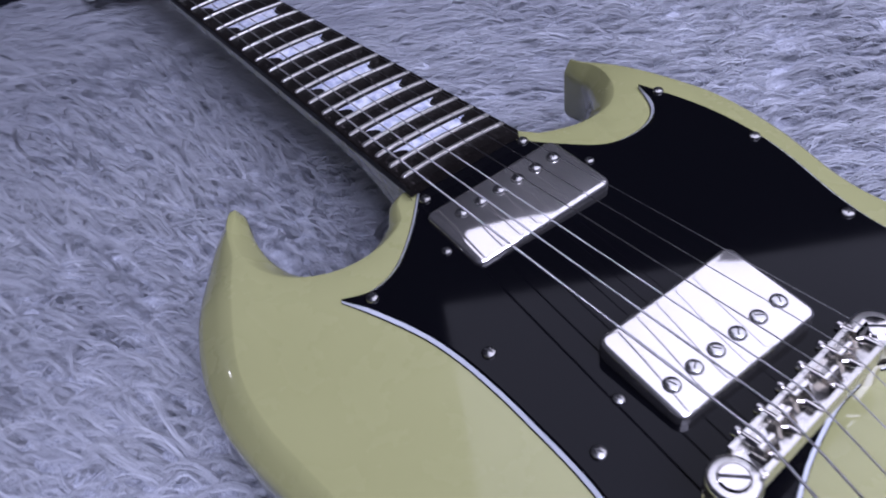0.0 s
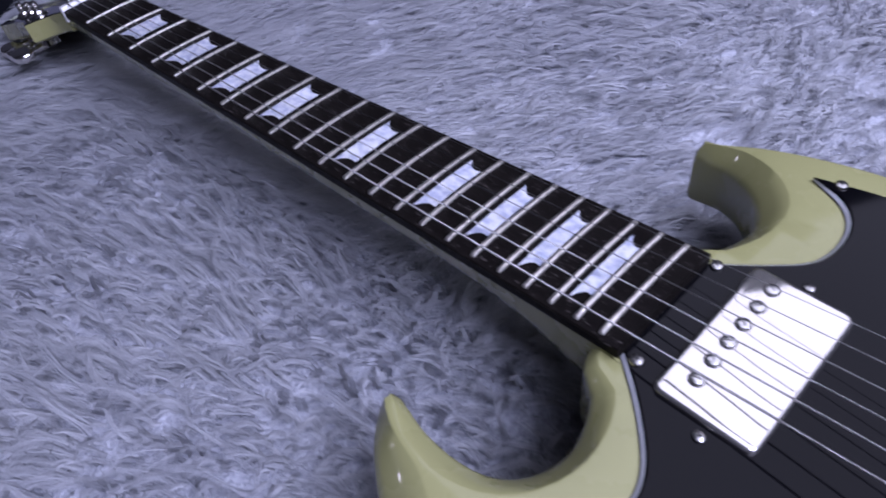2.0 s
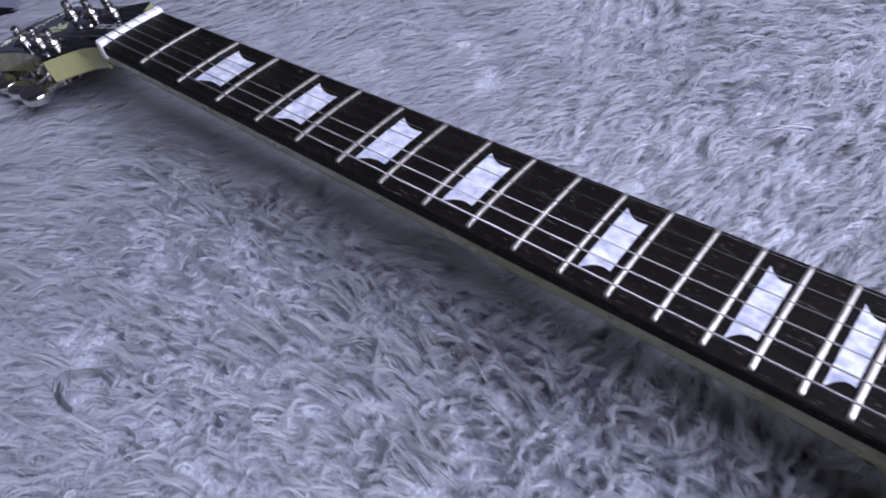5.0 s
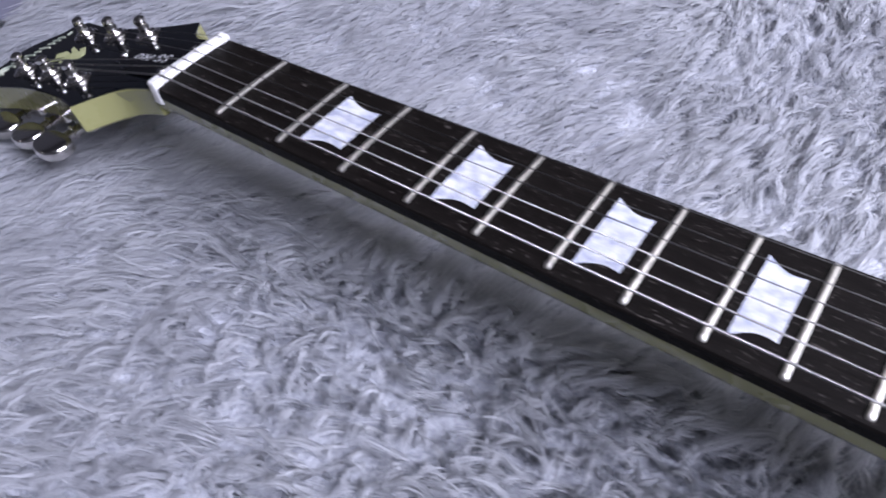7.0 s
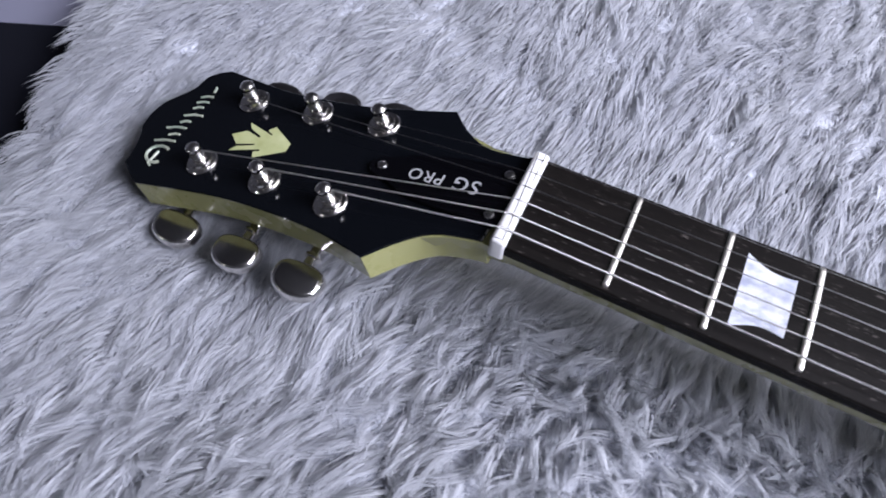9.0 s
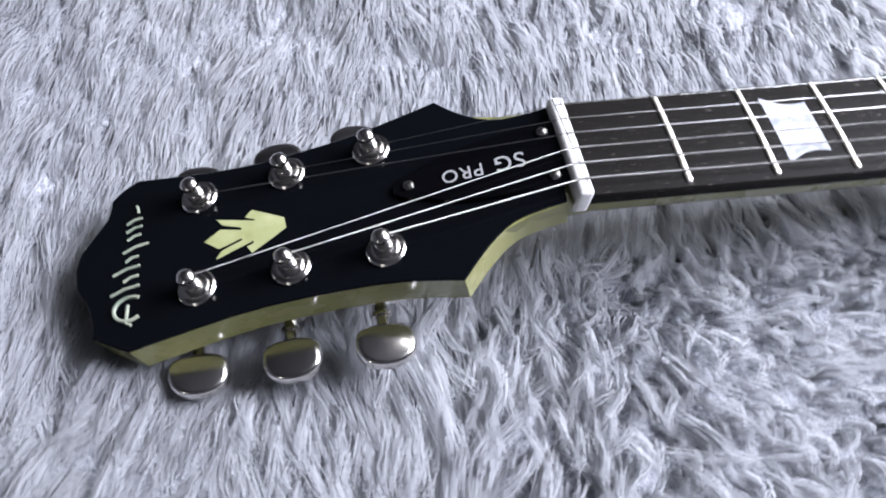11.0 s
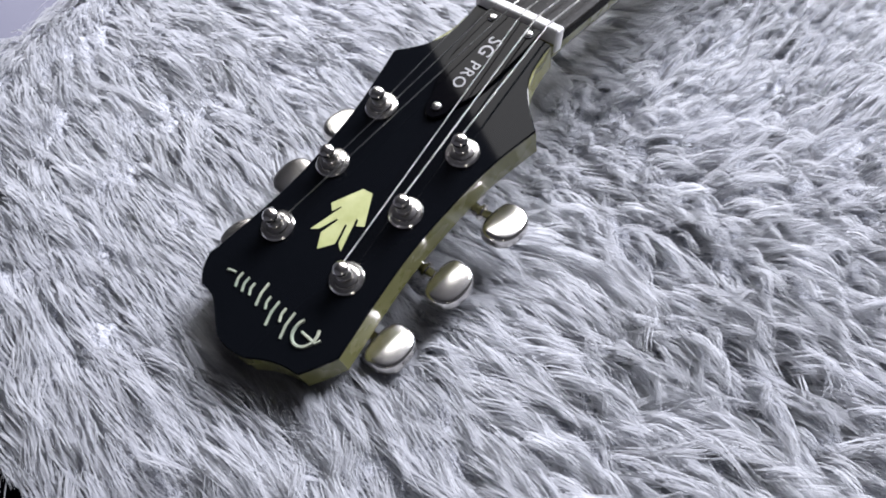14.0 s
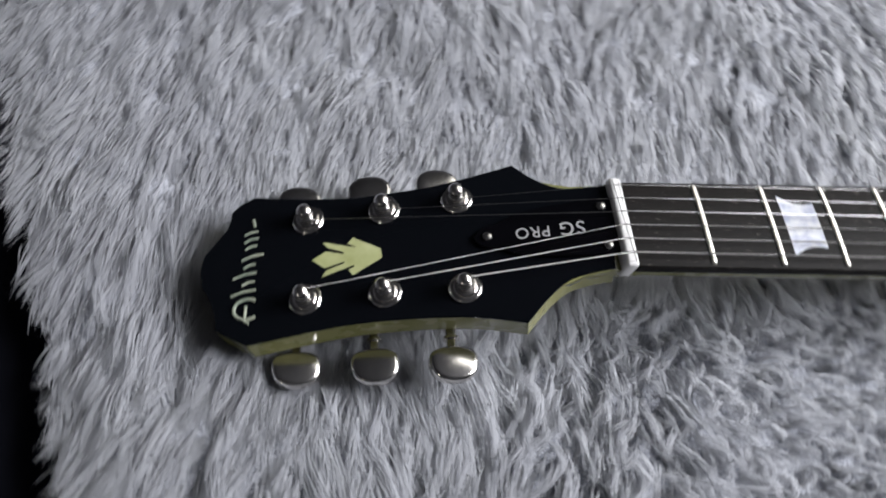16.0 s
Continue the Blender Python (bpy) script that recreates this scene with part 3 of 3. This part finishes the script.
    rings = [[(x, h, z) for x, z in inward(oval, inset)] for h, inset in ((-0.0034, 0.0021), (-0.0031, 0.0010), (-0.0024, 0.0003), (-0.0014, 0), (0.0014, 0), (0.0024, 0.0003), (0.0031, 0.0010), (0.0034, 0.0021))]
    button = moved(loops_solid(rings), low @ Matrix.Translation((0, inner * MM, 0)) @ turn @ Matrix.Rotation(turned, 4, "Z"))
    part("button", button, tuner_metal, bush, "oval polished nickel tuner button")


BUTTONS = [(-48.1, -21, -0.25), (-45.3, -21, -0.12), (-43.4, -19.5, -0.25), (39.2, -18.5, 0.25), (40.6, -19.5, 0.1), (39.6, -20.0, 0.25)]
for post, knob in zip(POSTS, BUTTONS):
    tuner(*post, *knob)

# pickguard of black, white and black layers
guard_loop = np.vstack([
    arc([(457, 26), (457, 0), (457, -23)], 8),
    arc([(457, -23), (473, -37), (486, -52), (490, -64), (488, -76)], 22),
    arc([(488, -76), (501, -70), (519, -63), (534, -59.5), (549, -57.8), (565, -57), (594, -57), (625, -62), (655, -68), (684, -68)], 40),
    arc([(684, -68), (690, -58), (682, -46), (655, -39), (637, -29), (627, -12), (621, 5), (618, 20), (620, 38), (640, 48), (690, 48), (728, 60), (738, 85), (722, 104), (690, 104), (640, 93), (610, 87.5), (584, 87), (568, 89), (557, 91.8), (546, 95), (536, 97.3), (526, 98.9), (514, 99.6), (503, 99.3), (491, 97.8), (479, 95), (467, 90)], 110),
    arc([(467, 90), (482, 82), (488.5, 70), (487, 53), (475, 40), (457, 26)], 26),
]) * MM
guard_loop = guard_loop[np.r_[True, np.linalg.norm(np.diff(guard_loop, axis=0), axis=1) > 2e-4]]
tips = np.array([(488, -76), (467, 90)]) * MM
near_tip = np.min(np.linalg.norm(guard_loop[:, None] - tips[None], axis=2), axis=1)
ease = np.clip(near_tip / 0.012, 0.12, 1)
gz = lambda i, z: [(x, y, z) for x, y in inward(guard_loop, i * ease)]
pickguard = part("pickguard", moved(loops_solid([gz(0, 0.00012), gz(0.0002, 0.0007)]), body_frame), guard, guitar, "gloss black pickguard with a white bevelled edge line")
part("white_ply", moved(loops_solid([gz(0.0003, 0.00068), gz(0.0014, 0.0017)]), body_frame), white_ply, pickguard, "white edge layer")
part("top_ply", moved(loops_solid([gz(0.0014, 0.00165), gz(0.0022, 0.0024)]), body_frame), guard, pickguard)
for x, y in ((465, -24), (494, -34.3), (495, -67), (540, -50.3), (578, -31.5), (587, -48), (491.5, 38), (463, 27), (477, 91.6), (525, 94.5), (574, 82)):
    big = (x, y) in ((494, -34.3), (578, -31.5), (491.5, 38))
    screw_head("screw", 0.0021 if big else 0.0025, body_frame @ Matrix.Translation((x * MM, y * MM, 0.0023)), pickguard)


def pickup(x0, x1, y0, y1, top, tilt, roll, pole_x, pole_y, step):
    """A humbucker in a nickel cover: flat plate with round edges and six screw poles."""
    lx, ly = (x1 - x0 + 2.2) * MM, (y1 - y0 + 2.2) * MM
    m = Matrix.Translation(((x0 + x1) / 2 * MM, (y0 + y1) / 2 * MM, top)) @ Matrix.Rotation(tilt, 4, "Y") @ Matrix.Rotation(roll, 4, "X")
    cov = part("pickup_cover", moved(rounded_block(lx, ly, 0.013, 0.0035, 0.0016), m @ Matrix.Translation((0, 0, -0.013))), cover_nickel, guitar, "polished nickel pickup cover")
    part("pickup_well", moved(rounded_block(lx + 0.004, ly + 0.004, 0.001, 0.004, 0.0002), m @ Matrix.Translation((0, 0, -0.0105))), black_ring, cov)
    inv = m.inverted()
    for k in range(6):
        p = inv @ Vector((pole_x * MM, (pole_y + step * k) * MM, top))
        pole = lathe([(0.0025, 0), (0.0025, 0.0004), (0.0022, 0.0009), (0.0015, 0.00115), (0.0008, 0.00125), (0.0002, 0.0013)], 20)
        ob = part("pole_screw", moved(pole, m @ Matrix.Translation((p.x, p.y, 0))), pole_metal, cov)
        # dark ring: shade of the gap round the pole, put into colour
        part("rim", moved(lathe([(0.0028, -0.0002), (0.0028, 0.00010), (0.0024, 0.00012)], 20), m @ Matrix.Translation((p.x, p.y, 0))), gap_shade, ob)
        # slot as a raised bar, dark by colour to read as shaded
        part("slot", moved(box(-0.0013, 0.0013, -0.00022, 0.00022, 0.0010, 0.00133), m @ Matrix.Translation((p.x, p.y, 0)) @ Matrix.Rotation(0.4 + 1.7 * k, 4, "Z")), gap_shade, ob, smooth=False)


pickup(475.5, 508.3, -29.3, 32, -0.0066, 0.097, 0.03, 483.8, -19.2, 9.05)
pickup(563, 596, -24.3, 32, -0.0108, 0.165, 0.035, 587, -19.2, 9.2)

# bridge
bridge_frame = Matrix.Translation((0.6175, -0.003, -0.0035)) @ Matrix.Rotation(radians(5.0), 4, "Z")
bridge = part("bridge", moved(rounded_block(0.0105, 0.070, 0.0045, 0.004, 0.0012), bridge_frame @ Matrix.Translation((0, 0, -0.004))), satin, guitar, "nickel bridge with six saddles on two posts")
for s in (-1, 1):
    part("bridge_ear", moved(rounded_block(0.0135, 0.0135, 0.0052, 0.0062, 0.0012), bridge_frame @ Matrix.Translation((0, s * 0.0322, -0.0044))), satin, bridge)
    part("bridge_post", moved(lathe([(0.0042, -0.02), (0.0042, 0.0008), (0.0036, 0.0014), (0.0002, 0.0015)], 20), bridge_frame @ Matrix.Translation((0, s * 0.0322, 0))), nickel, bridge)
    # post slot, also a bar with the shade in its colour
    part("slot", moved(box(-0.0036, 0.0036, -0.0004, 0.0004, 0.0011, 0.0016), bridge_frame @ Matrix.Translation((0, s * 0.0322, 0)) @ Matrix.Rotation(0.7, 4, "Z")), gap_shade, bridge, smooth=False)
    part("thumb_wheel", moved(lathe([(0.0068, -0.0085), (0.0072, -0.008), (0.0072, -0.0068), (0.0068, -0.0062)], 28), bridge_frame @ Matrix.Translation((0, s * 0.0322, 0))), nickel, bridge)
rail = moved(box(0.0040, 0.0054, -0.027, 0.027, 0.0, 0.0032), bridge_frame)
part("bridge_rail", rail, satin, bridge, smooth=False)
part("bridge_rail", moved(box(-0.0054, -0.0040, -0.027, 0.027, 0.0, 0.0026), bridge_frame), satin, bridge, smooth=False)
SADDLE_Y = [-0.0214 + 0.0094 * k for k in range(6)]
for k, y in enumerate(SADDLE_Y):
    dx = (0.0012, -0.0003, -0.0016, 0.0010, -0.0005, -0.0018)[k]
    wedge = loops_solid([[(dx - 0.0030, -0.0033, 0), (dx + 0.0030, -0.0033, 0), (dx + 0.0004, -0.0028, 0.0062), (dx - 0.0006, -0.0028, 0.0062)], [(dx - 0.0030, 0.0033, 0), (dx + 0.0030, 0.0033, 0), (dx + 0.0004, 0.0028, 0.0062), (dx - 0.0006, 0.0028, 0.0062)]])
    part("saddle", moved(wedge, bridge_frame @ Matrix.Translation((0, y, -0.0005))), nickel, bridge, smooth=False)
    bolt = lathe([(0.0019, 0), (0.0019, 0.0012), (0.0012, 0.0014), (0.0012, 0.011)], 12)
    part("saddle_screw", moved(bolt, bridge_frame @ Matrix.Translation((-0.0072, y, 0.0016)) @ Matrix.Rotation(math.pi / 2, 4, "Y")), nickel, bridge)

# strings, heavy to light
GAUGE = (0.00044, 0.00035, 0.00027, 0.00021, 0.00016, 0.00013)
tail = part("tailpiece", moved(rounded_block(0.016, 0.088, 0.010, 0.007, 0.003), Matrix.Translation((0.664, -0.002, -0.0255))), satin, guitar, "nickel bar tailpiece")
for k in range(6):
    u, py, side = POSTS[k if k < 3 else 8 - k]
    y0, sp = -0.0169 + 0.0065 * k, bridge_frame @ Vector((0, SADDLE_Y[k], 0.0058))
    wrap = head_frame @ Vector((u * MM, (py - 2.4 * side) * MM, 0.0052))
    pts = [wrap, Vector((-0.0055, y0, 0.0004)), Vector((-0.0025, y0, 0.0013)), Vector((0.0, y0, 0.0013)), Vector((sp.x, sp.y, sp.z + GAUGE[k])), Vector((0.662, sp.y * 1.02, -0.017))]
    part("string", tube(pts, GAUGE[k], 8), wound if k < 3 else steel, guitar, "wound nickel string" if k < 3 else "plain steel string")

# ---- the fur of the rug ----


def swell(p, size, seed):
    """Smooth noise in -1..1 over the plan, from a few crossed waves."""
    r = np.random.default_rng(seed)
    out = np.zeros(len(p))
    for _ in range(9):
        a, f, ph = r.uniform(0, 6.3), r.uniform(0.5, 1.5) / size * 6.3, r.uniform(0, 6.3)
        out += np.sin((p[:, 0] * math.cos(a) + p[:, 1] * math.sin(a)) * f + ph)
    return out / 4.0


def under_guitar(p):
    """The height of the guitar's underside over each point of the plan, or 1 where it is open."""
    z = np.ones(len(p))
    x, y = p[:, 0], p[:, 1]
    inside = np.zeros(len(p), bool)
    near = np.flatnonzero((x > 0.39) & (np.abs(y) < 0.15))
    nx, ny, hit = x[near], y[near], np.zeros(len(near), bool)
    a, b = xy, np.roll(xy, -1, 0)
    for (x0, y0), (x1, y1) in zip(a, b):
        if y0 != y1:
            hit ^= ((y0 > ny) != (y1 > ny)) & (nx < (x1 - x0) * (ny - y0) / (y1 - y0) + x0)
    inside[near] = hit
    z[inside] = (-0.0092 - THICK - BODY_SLOPE * (x - 0.46))[inside]
    neck = (x > -0.02) & (x < 0.45) & (np.abs(y + 0.0015) < 0.019)
    z[neck] = np.minimum(z[neck], -0.024)
    half = np.interp(-x, [0.0, 0.03, 0.044, 0.09, 0.15, 0.168, 0.178], [0.02, 0.024, 0.036, 0.029, 0.033, 0.026, 0.012])
    hd = (x < 0) & (x > -0.177) & (np.abs(y + 0.002) < half)
    for bx, by, bz in ((-0.072, -0.048, -0.049), (-0.103, -0.0455, -0.058), (-0.134, -0.0435, -0.067)):
        z[(x - bx) ** 2 + (y - by) ** 2 < 0.0125**2] = bz
    z[hd] = np.minimum(z[hd], (math.tan(radians(15.5)) * x - 0.0185)[hd])
    return z


def ruffled(p):
    """How far the nap is brushed about: most in front of the neck, least behind it and at the headstock's end."""
    x, y = p[:, 0], p[:, 1]
    front = np.clip((0.025 - y) / 0.05, 0, 1) * np.clip((x + 0.10) / 0.22, 0.15, 1)
    patch = 0.42 * np.clip((-0.055 - y) / 0.05, 0, 1) * np.clip((x + 0.19) / 0.08, 0, 1)
    return np.maximum(front, patch)


def fur(lo, hi, step, strands, width, seg, without=None):
    """Long fur over a stretch of the plan: wisps that rise, arch over and gather to curled points, a few wisps to a tuft."""
    r = np.random.default_rng(int(1e4 * (lo[0] + 2) + 1e3 * (lo[1] + 2)) + 5)
    gx, gy = np.meshgrid(np.arange(lo[0], hi[0], step), np.arange(lo[1], hi[1], step))
    root = np.stack([gx.ravel(), gy.ravel()], 1) + r.uniform(-0.5, 0.5, (gx.size, 2)) * step
    u, v = rug_uv(root)
    keep = (u > 0.004) & (u < RUG_LU - 0.004) & (v > 0.004) & (v < RUG_LV - 0.004)
    keep &= ~((u < 0.03) & (v < 0.03) & ((u - 0.03) ** 2 + (v - 0.03) ** 2 > 0.03**2))
    if without:
        (x0, y0), (x1, y1) = without
        keep &= ~((root[:, 0] > x0) & (root[:, 0] < x1) & (root[:, 1] > y0) & (root[:, 1] < y1))
    root = root[keep]
    # none where the body lies on the rug all round
    open_air = np.zeros(len(root), bool)
    for dx, dy in ((0, 0), (0.035, 0), (-0.035, 0), (0, 0.035), (0, -0.035)):
        q = root + np.array([dx, dy])
        open_air |= (under_guitar(q) > 0.5) | (q[:, 0] < 0.46)
    root = root[open_air]
    # the brushed-up locks stand further apart
    root = root[r.random(len(root)) > 0.38 * ruffled(root)]
    n = len(root)
    wild = ruffled(root)
    tight = np.maximum(wild, 0.5 * np.clip((root[:, 0] - 0.06) / 0.2, 0, 1))
    way = radians(-100) + (0.20 + 0.35 * wild) * swell(root, 0.15, 3) + (0.13 + 0.40 * wild) * swell(root, 0.05, 4) + (0.06 + 0.50 * wild) * swell(root, 0.020, 9) + r.normal(0, 0.08, n) * (1 + 0.8 * wild)
    u, v = rug_uv(root)
    # at the rug's rim the pile falls outwards
    out_left = np.clip(1 - u / 0.035, 0, 1)
    out_far = np.clip(1 - v / 0.035, 0, 1)
    d = np.stack([np.cos(way), np.sin(way)], 1)
    d += out_left[:, None] * (-RUG_U) * 0.10 + out_far[:, None] * RUG_V * 1.0
    d /= np.linalg.norm(d, axis=1)[:, None]
    length = (0.032 - 0.007 * tight - 0.007 * wild) * (1 + 0.15 * swell(root, 0.06, 5) + r.normal(0, 0.14, n)).clip(0.5, 1.5) * (1 - 0.55 * out_left)
    lean = (1.27 - 0.24 * tight - 0.14 * wild + (0.04 + 0.04 * tight) * swell(root, 0.05, 6) + (0.02 + 0.10 * tight) * swell(root, 0.02, 8) + r.normal(0, 1, n) * (0.04 + 0.05 * tight + 0.07 * wild)).clip(0.5, 1.45)
    rise = (length * np.cos(lean) + 0.0065 + 0.003 * wild) * (1 - 0.10 * wild + 0.27 * wild * r.normal(0, 1, n)).clip(0.45, 1.45)
    side = np.stack([-d[:, 1], d[:, 0]], 1)
    curl = (0.14 + 1.9 * wild) * swell(root, 0.013, 14) + r.normal(0, 1, n) * (0.13 + 0.60 * wild + 0.25 * (tight - wild))
    hook = r.normal(0, 1, n) * (0.0007 + 0.0021 * wild)
    # wisps of one tuft lean to one point
    cell = 0.0125
    tuft = np.floor((root + 0.003 * np.stack([swell(root, 0.03, 31), swell(root, 0.03, 32)], 1)) / cell)
    pull = ((tuft + 0.5) * cell - root) * r.uniform(0.1, 0.5, (n, 1)) * (0.15 + 0.60 * wild)[:, None]
    # every strand of every wisp
    k = np.repeat(np.arange(n), strands)
    m = len(k)
    base_off = r.normal(0, 1, (m, 2)) * (step * (0.70 - 0.42 * tight[k]))[:, None]
    loose = r.random(m) < 0.06
    hold = np.where(loose, r.uniform(0.2, 0.6, m), r.uniform(0.45, 0.64, m) + 0.35 * tight[k])
    spread = r.normal(0, 1, (m, 2)) * np.where(loose, 0.0022, 0.0003)[:, None]
    run = (length * np.sin(lean))[k] * r.uniform(0.74, 1.10, m)
    up = rise[k] * (1 - (0.08 + 0.12 * tight[k]) * r.random(m))
    wid = width * r.uniform(0.6, 1.25, m) * (1.35 - 0.35 * tight[k])
    bend = curl[k] + r.normal(0, 0.10, m)
    bend[np.abs(bend) < 0.02] = 0.02
    sd, dd = side[k], d[k]
    across_off = (base_off * sd).sum(1) / (step * (1.18 - 0.70 * tight[k]))
    nv = 2 * seg + 1
    verts = np.empty((m, nv, 3), np.float32)
    normal = np.zeros((m, nv, 3), np.float32)
    tilt = r.uniform(-0.5, 0.5, m)
    round_k = (0.06 + 0.34 * tight[k])[:, None]
    for i, t in enumerate(np.linspace(0, 1, seg + 1)):
        s = 0.25 * t + 0.75 * t * t
        fwd = run * np.sin(bend * s) / bend
        off = run * (1 - np.cos(bend * s)) / bend + hook[k] * np.sin(4.6 * t)
        gather = (hold * t**0.85)[:, None]
        c = root[k] + base_off * (1 - gather) + pull[k] * t**1.2 + dd * fwd[:, None] + sd * off[:, None] + spread * t
        z = PILE_FOOT + up * np.sin(t * (1.80 - 0.25 * tight[k]))
        z = np.minimum(z, np.maximum(under_guitar(c) - 0.0012, PILE_FOOT + 0.001))
        w = wid * (1.0 - 0.80 * t**1.4)
        face = np.zeros((m, 3))
        face[:, :2] = ((0.10 + 0.90 * tight[k]) * across_off * (1 - 0.3 * t))[:, None] * sd + (0.40 * t - 0.15) * dd
        face[:, 2] = 1.0
        if i < seg:
            a = sd * w[:, None] * 0.5
            verts[:, 2 * i, :2], verts[:, 2 * i + 1, :2] = c - a, c + a
            verts[:, 2 * i, 2], verts[:, 2 * i + 1, 2] = z - tilt * w, z + tilt * w
            normal[:, 2 * i], normal[:, 2 * i + 1] = face, face
            normal[:, 2 * i, :2] -= round_k * sd
            normal[:, 2 * i + 1, :2] += round_k * sd
        else:
            verts[:, 2 * i, :2], verts[:, 2 * i, 2] = c, z
            normal[:, 2 * i] = face
    normal /= np.linalg.norm(normal, axis=2)[:, :, None]
    first = (np.arange(m) * nv)[:, None]
    corner = np.concatenate([np.array([[2 * i + 1, 2 * i, 2 * i + 2, 2 * i + 3] for i in range(seg - 1)]).ravel(), [2 * seg - 1, 2 * seg - 2, 2 * seg]])
    loops = (first + corner).ravel()
    sizes = np.tile(np.r_[np.full(seg - 1, 4), 3], m)
    mesh = bpy.data.meshes.new("long_fur")
    mesh.vertices.add(m * nv)
    mesh.vertices.foreach_set("co", verts.ravel())
    mesh.loops.add(len(loops))
    mesh.loops.foreach_set("vertex_index", loops.astype(np.int32))
    mesh.polygons.add(len(sizes))
    mesh.polygons.foreach_set("loop_start", np.r_[0, np.cumsum(sizes)[:-1]].astype(np.int32))
    mesh.polygons.foreach_set("use_smooth", np.ones(len(sizes), bool))
    flat = np.array([(0.5 if q == 2 * seg else q % 2, (q // 2) / seg) for q in corner], np.float32)
    mesh.uv_layers.new(name="along").data.foreach_set("uv", np.tile(flat.ravel(), m))
    mesh.update(calc_edges=True)
    mesh.attributes.new("custom_normal", "FLOAT_VECTOR", "POINT").data.foreach_set("vector", normal.ravel())
    mesh.materials.append(fur_mat)
    ob = new("long_fur", mesh)
    ob.parent = rug
    return tagged(ob, "long lavender-grey fur gathered in tufts", kind="stuff")


def undercoat(lo, hi, step):
    """The dense short wool between the long strands, as one uneven sheet, coloured darker for the gaps' shade."""
    gx, gy = np.meshgrid(np.arange(lo[0], hi[0], step), np.arange(lo[1], hi[1], step))
    p = np.stack([gx.ravel(), gy.ravel()], 1)
    r = np.random.default_rng(21)
    u, v = rug_uv(p)
    rim = np.clip(np.minimum(np.minimum(u, RUG_LU - u), np.minimum(v, RUG_LV - v)) / 0.02, 0, 1)
    h = (0.0125 - 0.0085 * ruffled(p) ** 1.5 + 0.0015 * swell(p, 0.05, 11) + 0.0012 * swell(p, 0.012, 12) + r.normal(0, 0.0006, len(p))) * rim
    low = under_guitar(p)
    for dx, dy in ((0.008, 0), (-0.008, 0), (0, 0.008), (0, -0.008)):
        low = np.minimum(low, under_guitar(p + np.array([dx, dy])))
    h = np.minimum(h, np.maximum(low - PILE_FOOT - 0.003, 0.001)) + 0.0003
    ny, nx = gx.shape
    idx = np.arange(nx * ny).reshape(ny, nx)
    inside = (u > 0.004) & (u < RUG_LU - 0.004) & (v > 0.004) & (v < RUG_LV - 0.004)
    quads = np.stack([idx[:-1, :-1], idx[:-1, 1:], idx[1:, 1:], idx[1:, :-1]], -1).reshape(-1, 4)
    quads = quads[inside[quads].all(1)]
    mesh = bpy.data.meshes.new("undercoat")
    mesh.from_pydata(np.column_stack([p, PILE_FOOT + h]).tolist(), [], quads.tolist())
    mesh.validate()
    part_of("undercoat", mesh, wool, rug, "dense short wool under the long fur, darkened as shade between wisps")


undercoat((-0.36, -0.54), (1.08, 0.56), 0.0045)
fur((-0.35, -0.25), (0.64, 0.06), 0.0042, 14, 0.00062, 5)
fur((-0.35, 0.06), (0.64, 0.36), 0.0048, 12, 0.00085, 4)
# the outlying rug, coarser
fur((-0.35, -0.54), (1.08, 0.56), 0.0120, 14, 0.0028, 3, without=((-0.35, -0.25), (0.64, 0.36)))
